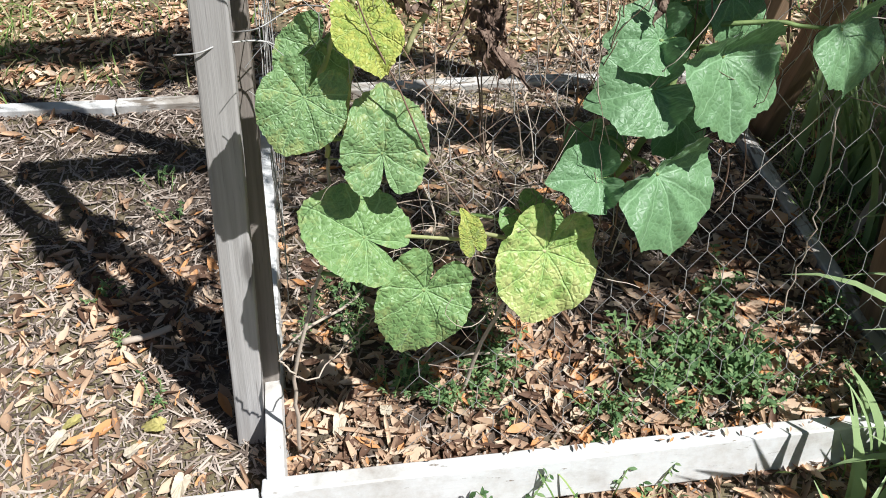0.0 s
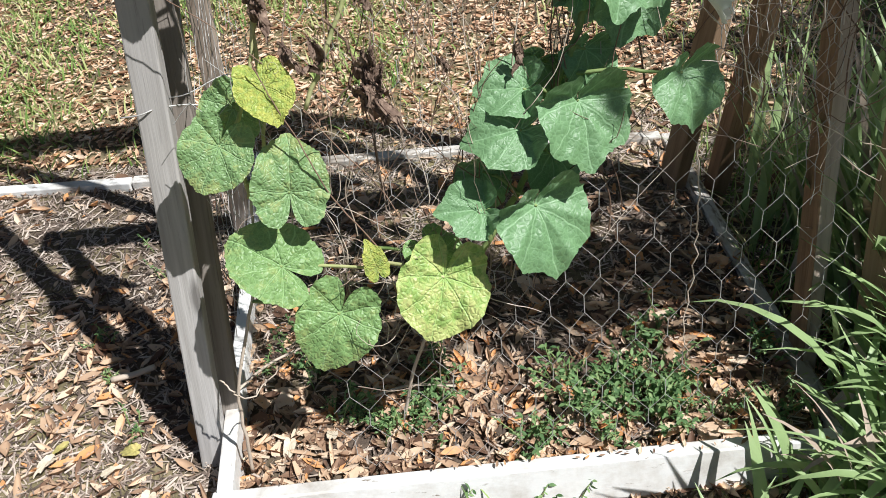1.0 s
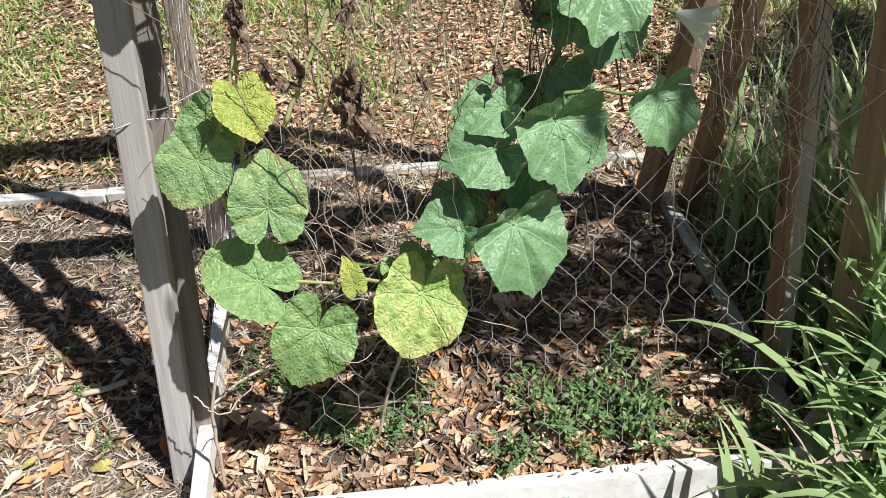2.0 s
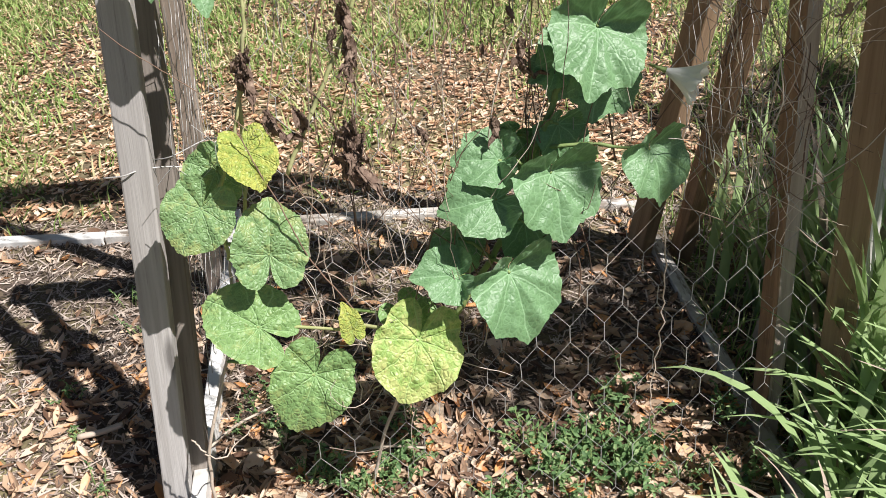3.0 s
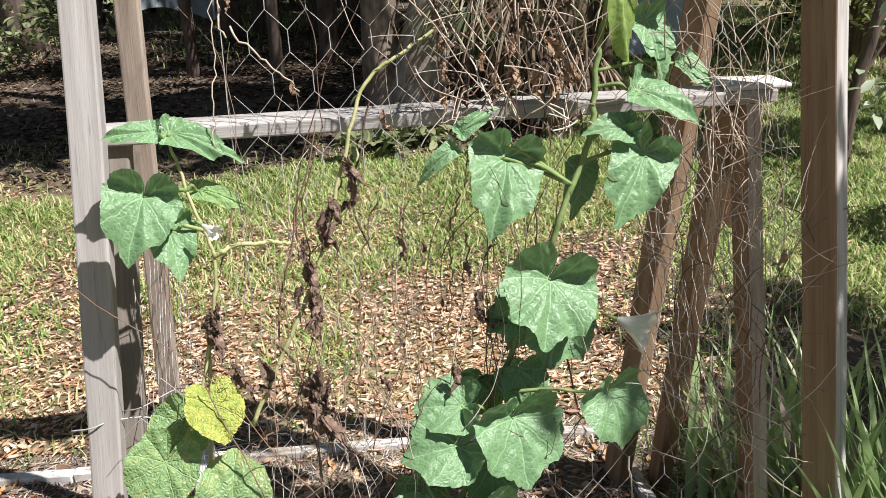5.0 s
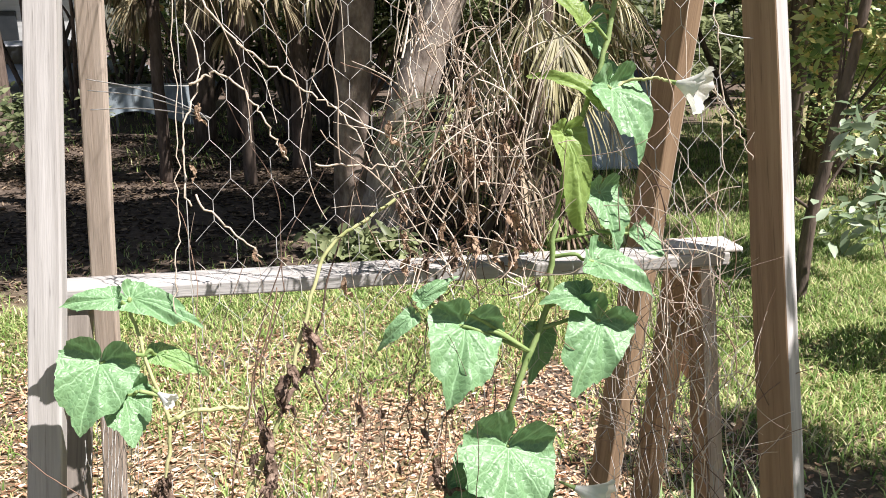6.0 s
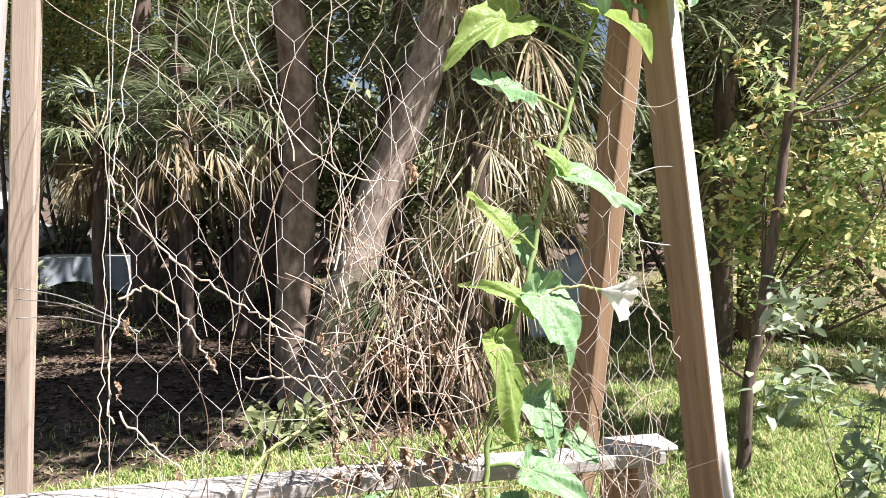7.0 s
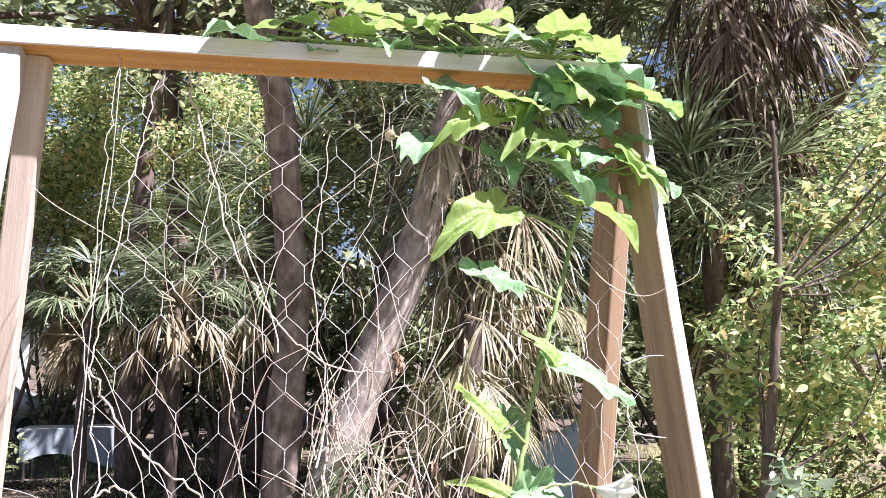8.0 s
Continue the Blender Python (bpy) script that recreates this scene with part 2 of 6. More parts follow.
def blade(name, leafcol, patchcol, amount, share=0.3, pucker=0.32):
    """A gourd leaf: pale radiating veins, puckered green between them, yellowed patches by amount."""
    s = Shade(name, 0.46)
    s.surface.inputs["Specular IOR Level"].default_value = 0.5
    s.surface.inputs["Sheen Weight"].default_value, s.surface.inputs["Sheen Roughness"].default_value = 0.10, 0.4
    tc = s.node("TexCoord")
    split = s.node("SeparateXYZ")
    s.feed(split.inputs[0], tc.outputs["UV"])
    x, y = s.maths("SUBTRACT", split.outputs[0], 0.5), s.maths("SUBTRACT", split.outputs[1], 0.5)
    angle = s.maths("MULTIPLY", s.maths("ARCTAN2", y, x), 1 / 0.7)
    radius = s.maths("SQRT", s.maths("ADD", s.maths("MULTIPLY", x, x), s.maths("MULTIPLY", y, y)))
    angle = s.maths("ADD", angle, s.maths("MULTIPLY", s.maths("SUBTRACT", s.noise(tc.outputs["UV"], 4, 2), 0.5), 0.5))
    off = s.maths("ABSOLUTE", s.maths("SUBTRACT", angle, s.maths("ROUND", angle)))
    gap = s.maths("MULTIPLY", off, radius)
    side = s.maths("ADD", s.maths("MULTIPLY", off, 2.2), s.maths("MULTIPLY", radius, 13.0))
    rungs = s.maths("ABSOLUTE", s.maths("SUBTRACT", side, s.maths("ROUND", side)))
    minor = s.ramp(rungs, [(0.0, (1, 1, 1)), (0.10, (0, 0, 0))])
    vein = s.ramp(gap, [(0.003, (1, 1, 1)), (0.012, (0, 0, 0))])
    net = s.node("TexVoronoi")
    net.feature = "DISTANCE_TO_EDGE"
    s.feed(net.inputs["Vector"], tc.outputs["UV"])
    net.inputs["Scale"].default_value = 25
    ribs = s.ramp(net.outputs["Distance"], [(0.0, (1, 1, 1)), (0.09, (0, 0, 0))])
    info = s.node("ObjectInfo")
    v = s.coords((1, 1, 1), "UV")
    where = s.node("Mapping")
    s.feed(where.inputs["Vector"], v)
    s.feed(where.inputs["Location"], info.outputs["Random"])
    blotch, speck = s.noise(where.outputs[0], 9, 7, 0.75), s.noise(where.outputs[0], 45, 4)
    c = s.mix(s.ramp(speck, [(0.35, (0, 0, 0)), (0.7, (0.3, 0.3, 0.3))]), leafcol, tuple(0.62 * q for q in leafcol))
    edge = s.ramp(radius, [(0.30, (0, 0, 0)), (0.5, (1, 1, 1))])
    patch = s.ramp(s.maths("ADD", blotch, s.maths("MULTIPLY", edge, 0.12)), [(0.62 - 0.3 * amount, (0, 0, 0)), (0.74 - 0.26 * amount, (amount, amount, amount))])
    c = s.mix(patch, c, patchcol)
    c = s.mix(s.maths("MULTIPLY", minor, 0.20), c, tuple(min(1, 1.4 * q + 0.06) for q in leafcol))
    c = s.mix(s.maths("MULTIPLY", ribs, 0.30), c, tuple(min(1, 1.5 * q + 0.05) for q in leafcol))
    c = s.mix(s.maths("MULTIPLY", vein, 0.55), c, tuple(min(1, 1.5 * q + 0.1) for q in leafcol))
    s.colour(c)
    s.bump(s.maths("SUBTRACT", s.maths("ADD", s.maths("MULTIPLY", net.outputs["Distance"], 0.9), s.maths("ADD", s.maths("MULTIPLY", blotch, 0.06), s.maths("MULTIPLY", rungs, 0.22))), s.maths("MULTIPLY", vein, 0.25)), pucker, 0.008)
    s.thin(c, share)
    return s.material


BLADES = {
    "green": blade("green gourd leaf", (0.172, 0.318, 0.145), (0.40, 0.46, 0.17), 0.06, 0.18),
    "pale": blade("fading gourd leaf", (0.22, 0.375, 0.13), (0.58, 0.61, 0.22), 0.34, 0.22, 0.6),
    "mottled": blade("mottled gourd leaf", (0.31, 0.47, 0.12), (0.76, 0.74, 0.30), 0.6, 0.22, 0.7),
    "fading": blade("gourd leaf yellowing at its rim", (0.205, 0.345, 0.135), (0.56, 0.52, 0.17), 0.36, 0.2, 0.6),
    "yellow": blade("yellow gourd leaf", (0.36, 0.48, 0.10), (0.74, 0.70, 0.17), 0.62, 0.3, 0.8),
    # Brighter lime colour paints in sunlight coming through the leaf from above.
    "lime": blade("gourd leaf tinted for sun shining through", (0.29, 0.42, 0.11), (0.48, 0.54, 0.15), 0.12, 0.5),
}


# ---- builders ----
def trimesh(name, verts, tris):
    """A mesh from arrays of points and triangles."""
    verts, tris = np.asarray(verts, np.float32).reshape(-1, 3), np.asarray(tris, np.int32).reshape(-1, 3)
    me = bpy.data.meshes.new(name)
    me.vertices.add(len(verts))
    me.vertices.foreach_set("co", verts.ravel())
    me.loops.add(tris.size)
    me.loops.foreach_set("vertex_index", tris.ravel())
    me.polygons.add(len(tris))
    me.polygons.foreach_set("loop_start", np.arange(0, tris.size, 3, dtype=np.int32))
    me.polygons.foreach_set("loop_total", np.full(len(tris), 3, np.int32))
    me.update(calc_edges=True)
    me.validate()
    return me


def smooth(me):
    me.polygons.foreach_set("use_smooth", [True] * len(me.polygons))
    return me


def piece(name, me, material, parent=None, label="", m=None):
    """Links a mesh as an object, under a thing if one is given."""
    me.materials.clear()
    me.materials.append(material)
    ob = new(name, me)
    if m is not None:
        ob.matrix_world = m
    if parent is not None:
        ob.parent = parent
    return tagged(ob, label)


def part(name, bm, material, parent=None, label="", m=None, soft=False):
    me = bpy.data.meshes.new(name)
    bm.to_mesh(me)
    bm.free()
    if soft:
        smooth(me)
    return piece(name, me, material, parent, label, m)


def thing(name, label, category, group="", kind=""):
    return tagged(new(name), label, category, group, kind)


def scatter(name, template, tris, place, turn, size):
    """Many copies of a small shape in one mesh. turn: n matrices, size: n factors."""
    template, tris = np.asarray(template), np.asarray(tris)
    pts = np.einsum("nij,kj->nki", turn, template) * size[:, None, None] + place[:, None, :]
    idx = tris[None] + (np.arange(len(place)) * len(template))[:, None, None]
    return trimesh(name, pts, idx)


def turns(rng, n, tilt=0.5):
    """Matrices that turn about z by chance and lean by up to tilt radians."""
    a, t, d = rng.uniform(0, 2 * np.pi, n), rng.normal(0, tilt, n), rng.uniform(0, 2 * np.pi, n)
    ca, sa, ct, st, cd, sd = np.cos(a), np.sin(a), np.cos(t), np.sin(t), np.cos(d), np.sin(d)
    z, o = np.zeros(n), np.ones(n)
    rz = np.stack([ca, -sa, z, sa, ca, z, z, z, o], 1).reshape(n, 3, 3)
    rx = np.stack([o, z, z, z, ct, -st, z, st, ct], 1).reshape(n, 3, 3)
    rd = np.stack([cd, -sd, z, sd, cd, z, z, z, o], 1).reshape(n, 3, 3)
    return rd @ rx @ rz


# a small pointed leaf, folded along its midrib: 1 long
LEAFLET = [(0, 0, 0), (0.3, 0.2, 0.05), (0.3, 0, 0), (0.3, -0.2, 0.05), (0.65, 0.19, 0.03), (0.65, 0, -0.04), (0.65, -0.19, 0.03), (1, 0, -0.12)]
LEAFLET_TRIS = [(0, 2, 1), (0, 3, 2), (1, 2, 5), (1, 5, 4), (2, 3, 6), (2, 6, 5), (4, 5, 7), (5, 6, 7)]
CURLED = [(-0.5, 0.02, 0.05), (-0.2, 0.15, 0.11), (-0.2, 0.02, 0.0), (-0.2, -0.13, 0.09), (0.15, 0.16, 0.13), (0.15, 0, 0.01), (0.15, -0.17, 0.10), (0.5, -0.02, 0.13)]

BROKEN = [(-0.4, -0.12, 0.02), (-0.1, -0.3, 0.10), (0.3, -0.22, 0.03), (0.42, 0.08, 0.11), (0.1, 0.3, 0.02), (-0.3, 0.22, 0.09), (0.0, 0.0, 0.0)]
BROKEN_TRIS = [(6, 0, 1), (6, 1, 2), (6, 2, 3), (6, 3, 4), (6, 4, 5), (6, 5, 0)]
ROLLED = [(-0.5, -0.05, 0.03), (-0.5, 0.05, 0.05), (-0.1, -0.12, 0.10), (-0.1, 0.0, 0.0), (-0.1, 0.12, 0.12), (0.35, -0.07, 0.12), (0.35, 0.02, 0.03), (0.35, 0.09, 0.08), (0.55, 0.03, 0.12)]
ROLLED_TRIS = [(0, 2, 3), (0, 3, 1), (1, 3, 4), (2, 5, 6), (2, 6, 3), (3, 6, 7), (3, 7, 4), (5, 8, 6), (6, 8, 7)]


def mixed_litter(name, rng, spots, size, tilt):
    """Whole, broken and rolled-up dry leaves in one mesh."""
    kind = rng.randint(0, 10, len(spots))
    pairs, base = [], 0
    for shape, tris, sel in ((CURLED, LEAFLET_TRIS, kind < 6), (BROKEN, BROKEN_TRIS, kind == 6), (ROLLED, ROLLED_TRIS, kind >= 7)):
        shape, n = np.asarray(shape), int(sel.sum())
        wide = np.stack([np.ones(n), rng.uniform(0.5, 1.3, n), rng.uniform(0.5, 2.2, n)], 1)
        pts = np.einsum("nij,nkj->nki", turns(rng, n, tilt), shape[None] * wide[:, None, :]) * size[sel][:, None, None] + spots[sel][:, None, :]
        idx = np.asarray(tris)[None] + (np.arange(n) * len(shape))[:, None, None]
        pairs.append((pts.reshape(-1, 3), idx.reshape(-1, 3)))
    return merged(name, pairs)


def grass(name, rng, place, height, width, lean, segments=3):
    """Bent tapering blades at the given places."""
    n = len(place)
    a = rng.uniform(0, 2 * np.pi, n)
    h = height * rng.uniform(0.5, 1.25, n)
    b = lean * rng.uniform(0.2, 1.4, n)
    out = np.stack([np.cos(a), np.sin(a), np.zeros(n)], 1)
    side = np.stack([-np.sin(a), np.cos(a), np.zeros(n)], 1)
    pts = []
    for k in range(segments):
        s = k / segments
        mid = place + out * (b * h * s * s)[:, None] + np.array([0, 0, 1.0]) * (h * s * (1 - 0.25 * np.minimum(b, 1.5) * s))[:, None]
        w = (width * (1 - 0.55 * s) / 2) * np.ones(n)
        pts += [mid - side * w[:, None], mid + side * w[:, None]]
    pts.append(place + out * (b * h)[:, None] + np.array([0, 0, 1.0]) * (h * (1 - 0.25 * np.minimum(b, 1.5)))[:, None])
    pts = np.stack(pts, 1)
    tris = []
    for k in range(segments - 1):
        q = 2 * k
        tris += [(q, q + 1, q + 3), (q, q + 3, q + 2)]
    q = 2 * (segments - 1)
    tris.append((q, q + 1, q + 2))
    idx = np.array(tris)[None] + (np.arange(n) * pts.shape[1])[:, None, None]
    return trimesh(name, pts, idx)


def tube_arrays(points, radii, sides=6, closed_ends=True):
    pts = np.asarray(points, float)
    n = len(pts)
    radii = np.broadcast_to(np.asarray(radii, float), (n,))
    tangent = np.gradient(pts, axis=0)
    tangent /= np.linalg.norm(tangent, axis=1)[:, None] + 1e-9
    ref = np.array([0.31, 0.87, 0.38])
    u = np.cross(tangent, ref)
    u /= np.linalg.norm(u, axis=1)[:, None] + 1e-9
    w = np.cross(tangent, u)
    ang = np.linspace(0, 2 * np.pi, sides, endpoint=False)
    ring = pts[:, None] + radii[:, None, None] * (np.cos(ang)[None, :, None] * u[:, None] + np.sin(ang)[None, :, None] * w[:, None])
    verts = ring.reshape(-1, 3)
    tris = []
    for i in range(n - 1):
        for j in range(sides):
            a, b = i * sides + j, i * sides + (j + 1) % sides
            tris += [(a, b, b + sides), (a, b + sides, a + sides)]
    if closed_ends:
        for j in range(1, sides - 1):
            tris += [(0, j + 1, j), ((n - 1) * sides, (n - 1) * sides + j, (n - 1) * sides + j + 1)]
    return verts, np.array(tris, int)


def merged(name, pairs):
    verts, tris, base = [], [], 0
    for v, t in pairs:
        verts.append(v)
        tris.append(np.asarray(t) + base)
        base += len(v)
    return trimesh(name, np.concatenate(verts), np.concatenate(tris))


def curve_points(points, steps=8):
    """A smooth run of points through those given."""
    p = [Vector(q) for q in points]
    p = [2 * p[0] - p[1], *p, 2 * p[-1] - p[-2]]
    out = []
    for i in range(1, len(p) - 2):
        a, b, c, d = p[i - 1:i + 3]
        for k in range(steps):
            t = k / steps
            out.append(0.5 * (2 * b + (c - a) * t + (2 * a - 5 * b + 4 * c - d) * t * t + (3 * b - a - 3 * c + d) * t ** 3))
    out.append(p[-2])
    return [tuple(q) for q in out]


def timber(name, foot, head, wide, deep, material, parent, label="", facing=(0, -1, 0), roll=0.0, lit_wood=None, bow=0.0):
    """A sawn post from foot to head (the middle of its section), its wide face turned to facing."""
    foot, head = Vector(foot), Vector(head)
    length = (head - foot).length
    z = (head - foot).normalized()
    y = -(Vector(facing) - z * Vector(facing).dot(z)).normalized()
    x = y.cross(z)
    m = Matrix((x, y, z)).transposed().to_4x4()
    m.translation = foot
    m = m @ Matrix.Rotation(radians(roll), 4, "Z")
    bm = bmesh.new()
    bmesh.ops.create_cube(bm, size=1, matrix=Matrix.Translation((0, 0, length / 2)) @ Matrix.Diagonal((wide, deep, length, 1)))
    bmesh.ops.bevel(bm, geom=bm.edges[:], offset=0.0035, segments=2, affect="EDGES", profile=0.5)
    long = [e for e in bm.edges if abs((e.verts[0].co - e.verts[1].co).z) > 0.6 * length]
    bmesh.ops.subdivide_edges(bm, edges=long, cuts=14, use_grid_fill=True)
    for v in bm.verts:
        n = noise.noise_vector(Vector((v.co.x * 6, v.co.y * 6, v.co.z * 3.1)) + foot * 7)
        v.co += Vector((n.x, n.y, 0)) * 0.0022 + Vector((bow * math.sin(math.pi * min(1, max(0, v.co.z / length))), 0, 0))
    ob = part(name, bm, material, parent, label, m)
    # Faces turned to the sun get a lighter wood: their light is painted in.
    if lit_wood:
        ob.data.materials.append(lit_wood)
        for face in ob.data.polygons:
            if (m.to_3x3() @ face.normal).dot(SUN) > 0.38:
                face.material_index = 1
    return ob


def plane_y(z):
    """How far back the netting hangs at the height z."""
    return 0.27 * z


def petal_leaf_mesh(size, half, rng, droop=0.25, fold=0.18, cup=0.0, ripple=0.028, outline=(1.02, 0.97, 0.90, 0.90, 0.97, 0.90, 0.89)):
    """A gourd leaf in its own plane: x to the tip, the stalk's joint at the origin; half its width."""
    rings, spokes = 12, 104
    th = np.linspace(-np.pi, np.pi, spokes, endpoint=False) + np.pi / spokes
    a = np.abs(th)
    r = np.interp(a, np.radians([0, 8, 20, 32, 48, 62, 78, 95, 112, 130, 148, 163, 173, 180]), [*outline, 0.97, 0.92, 1.02, 1.06, 1.00, 0.72, 0.14])
    teeth = np.abs(((th + rng.uniform(0, 1)) * 13 / np.pi) % 1 - 0.5) * 2
    r = r * (1 + rng.uniform(0.015, 0.035) * np.cos(5.0 * th + rng.uniform(-0.6, 0.6))) + 0.030 * teeth ** 3 + 0.012 * np.sin(3 * th + rng.uniform(0, 6)) + rng.normal(0, 0.008, spokes)
    bx, by = r * np.cos(th) * np.where(a < np.pi / 2, size, 0.88 * min(size, half)), r * np.sin(th)
    by = by / np.abs(by).max() * half
    f = np.linspace(0, 1, rings + 1)[1:]
    x, y = np.outer(f, bx), np.outer(f, by)
    unit = 0.5 * (size + half)
    u, w = x / unit, y / unit
    rr = np.sqrt(u * u + w * w)
    p1, p2 = rng.uniform(0, 6, 2)
    z = np.where(u > 0, -droop * u * u, 0.0) + fold * np.abs(w) ** 1.2 - 0.30 * fold * rr ** 2
    z += rng.uniform(0.04, 0.09) * rr ** 2 * np.sin(4 * th + p1)[None] + ripple * rr ** 3 * np.sin(9 * th + p2)[None] - 0.06 * np.exp(-(rr / 0.12) ** 2)
    valley = np.abs(((th / 0.7 + 0.5) % 1) - 0.5)[None] * 2
    z += 0.055 * np.minimum(rr * 1.6, 1) * (valley - 0.5) + 0.020 * np.minimum(rr * 3, 1) * np.sin(16 * u + p1) * np.sin(15 * w + p2) + rng.normal(0, 0.004, z.shape) * rr
    # the lobes behind the stalk curl up on an arc
    cup = max(cup, 0.02)
    back, hinge = np.maximum(-u, 0), 0.2
    turn = cup * np.minimum(back / hinge, 1)
    rest = np.maximum(back - hinge, 0)
    u2 = np.where(u < 0, -np.sin(turn) * hinge / cup - rest * math.cos(cup) + z * np.sin(turn), u)
    z = np.where(u < 0, (1 - np.cos(turn)) * hinge / cup + rest * math.sin(cup) + z * np.cos(turn), z)
    x = u2 * unit
    verts = np.concatenate([[[0, 0, -0.06 * unit]], np.stack([x, y, z * unit], 2).reshape(-1, 3)])
    faces = []
    for j in range(spokes):
        k = (j + 1) % spokes
        if j != spokes - 1:
            faces.append((0, 1 + j, 1 + k))
            for i in range(rings - 1):
                q, s = 1 + i * spokes, 1 + (i + 1) * spokes
                faces.append((q + j, s + j, s + k, q + k))
    me = bpy.data.meshes.new("leaf")
    me.from_pydata([tuple(v) for v in verts], [], faces)
    uv = me.uv_layers.new(name="UVMap")
    scale = 0.5 / max(size, half, 0.02)
    flat = np.array([(0.5 + verts[l.vertex_index][0] * scale, 0.5 + verts[l.vertex_index][1] * scale) for l in me.loops])
    uv.data.foreach_set("uv", flat.ravel())
    return smooth(me)


def netting(name, spot, columns, rows, cell, radius, label, category="netting", keep=None, pitch=None, edges=()):
    """Hexagonal wire mesh; spot(u, v) gives the place of a point u metres along and v up."""
    pitch = pitch or cell * 0.97
    side, rise = pitch * 0.5, pitch * 0.5
    pairs = []

    def run(a, b, r):
        pts = [Vector(spot(*a)), Vector(spot((a[0] + b[0]) / 2, (a[1] + b[1]) / 2)), Vector(spot(*b))]
        if keep is None or keep(pts[1]):
            pairs.append(tube_arrays(pts, r, 4, False))

    for j in range(rows):
        for i in range(columns):
            u, v = (i + 0.5 * (j % 2)) * cell, j * pitch
            run((u, v), (u, v + side), radius * 1.35)
            run((u, v + side), (u + cell / 2, v + side + rise), radius)
            run((u, v + side), (u - cell / 2, v + side + rise), radius)
    ob = thing(name, label, category)
    tagged(piece("mesh", merged("mesh", pairs), WIRE, ob), kind="stuff")
    if edges:
        for run_of in edges:
            piece("edge_wire", merged("edge_wire", [tube_arrays([spot(*q) for q in run_of], radius * 1.5, 5)]), WIRE, ob, "straight edge wire")
    return ob


def strand(rng, start, heading, length, wander, radius, keep_y=0.6, pull=(0, 0, 0), sides=4, back=-0.01):
    """One wandering dry stem near the netting."""
    p, d = Vector(start), Vector(heading).normalized()
    pts = [tuple(p)]
    run, spin = 0.0, Vector(rng.normal(0, 1, 3))
    while run < length:
        spin = 0.86 * spin + Vector(rng.normal(0, 0.6, 3))
        d = (d + 0.55 * wander * spin.cross(d) + Vector(pull)).normalized()
        if rng.uniform() < 0.07:
            d = (d + Vector(rng.normal(0, 3.0 * wander, 3))).normalized()
        step = rng.uniform(0.008, 0.02)
        run += step
        p = p + d * step
        target = plane_y(p.z) + back
        p.y += (target - p.y) * (1 - keep_y) * 0.25
        pts.append(tuple(p))
    return tube_arrays(pts, np.linspace(radius, radius * 0.55, len(pts)), sides, False)


def crumple(rng, size):
    """A dead curled leaf."""
    me = petal_leaf_mesh(size, size * 0.5, rng, 0.5, 0.3)
    co = np.zeros(len(me.vertices) * 3, np.float32)
    me.vertices.foreach_get("co", co)
    co = co.reshape(-1, 3)
    roll = co[:, 1] / size * 2.6
    y2 = np.sin(roll) * size * 0.32
    z2 = co[:, 2] + (1 - np.cos(roll)) * size * 0.32
    co[:, 1], co[:, 2] = y2, z2
    for i, v in enumerate(co):
        n = noise.noise_vector(Vector(v) * (2.2 / size) + Vector(rng.uniform(0, 0.2, 3)))
        fine = noise.noise_vector(Vector(v) * (7.0 / size))
        co[i] += np.array(n) * size * 0.36 + np.array(fine) * size * 0.15
    me.vertices.foreach_set("co", co.ravel())
    me.update()
    return me


# ---- ground ----
def ground_height(x, y):
    near = math.exp(-((x - 0.3) ** 2 + (y - 0.8) ** 2) / 18)
    h = near * 0.022 * noise.noise(Vector((x * 2.3, y * 2.3, 0.4))) + near * 0.010 * noise.noise(Vector((x * 9, y * 9, 2.0)))
    if 0.0 < x < 1.18 and 0.0 < y < 1.12:
        h += 0.028
    return h


def build_ground():
    rng_x = sorted({*np.round(np.linspace(-3, 4, 141), 3).tolist(), -400, -120, -40, -16, -8, -5, 6, 9, 16, 40, 120, 400})
    rng_y = sorted({*np.round(np.linspace(-1.2, 5, 125), 3).tolist(), -400, -120, -40, -12, -5, -2.5, 7, 10, 15, 22, 40, 120, 400})
    verts = [(x, y, ground_height(x, y)) for y in rng_y for x in rng_x]
    w = len(rng_x)
    faces = [(j * w + i, j * w + i + 1, (j + 1) * w + i + 1, (j + 1) * w + i) for j in range(len(rng_y) - 1) for i in range(w - 1)]
    me = bpy.data.meshes.new("ground")
    me.from_pydata(verts, [], faces)
    tagged(piece("ground", smooth(me), SOIL), "leaf-strewn brown soil with patches of thin lawn", "ground", kind="structure")


build_ground()


# ---- white boards round the beds ----
def board(name, a, b, parent, high=0.088, thick=0.036, top=0.085, label="", paint=PAINT, lean=0.0):
    a, b = Vector((*a, top - high / 2)), Vector((*b, top - high / 2))
    return timber(name, a, b, thick, high, paint, parent, label, facing=(0, lean, 1))


bed = thing("garden_bed", "square garden bed edged with flaking white-painted boards", "garden bed")
board("front_board", (-0.030, -0.030), (1.16, -0.048), bed, lean=0.30)
board("left_board", (-0.006, -0.006), (-0.026, 1.17), bed, thick=0.030)
board("right_board", (1.180, -0.022), (1.172, 1.10), bed, top=0.045, label="dirty board, its paint half gone", paint=DIRTY)
board("back_board", (-0.014, 1.155), (1.15, 1.09), bed, top=0.052, label="dirty board half sunk in litter", paint=DIRTY)
next_bed = thing("garden_bed", "neighbouring bed edged with a white-painted board", "garden bed")
board("front_board", (-0.036, -0.034), (-1.6, -0.010), next_bed, top=0.08)
board("back_board", (-0.06, 1.165), (-0.42, 1.180), next_bed, top=0.03, paint=DIRTY)
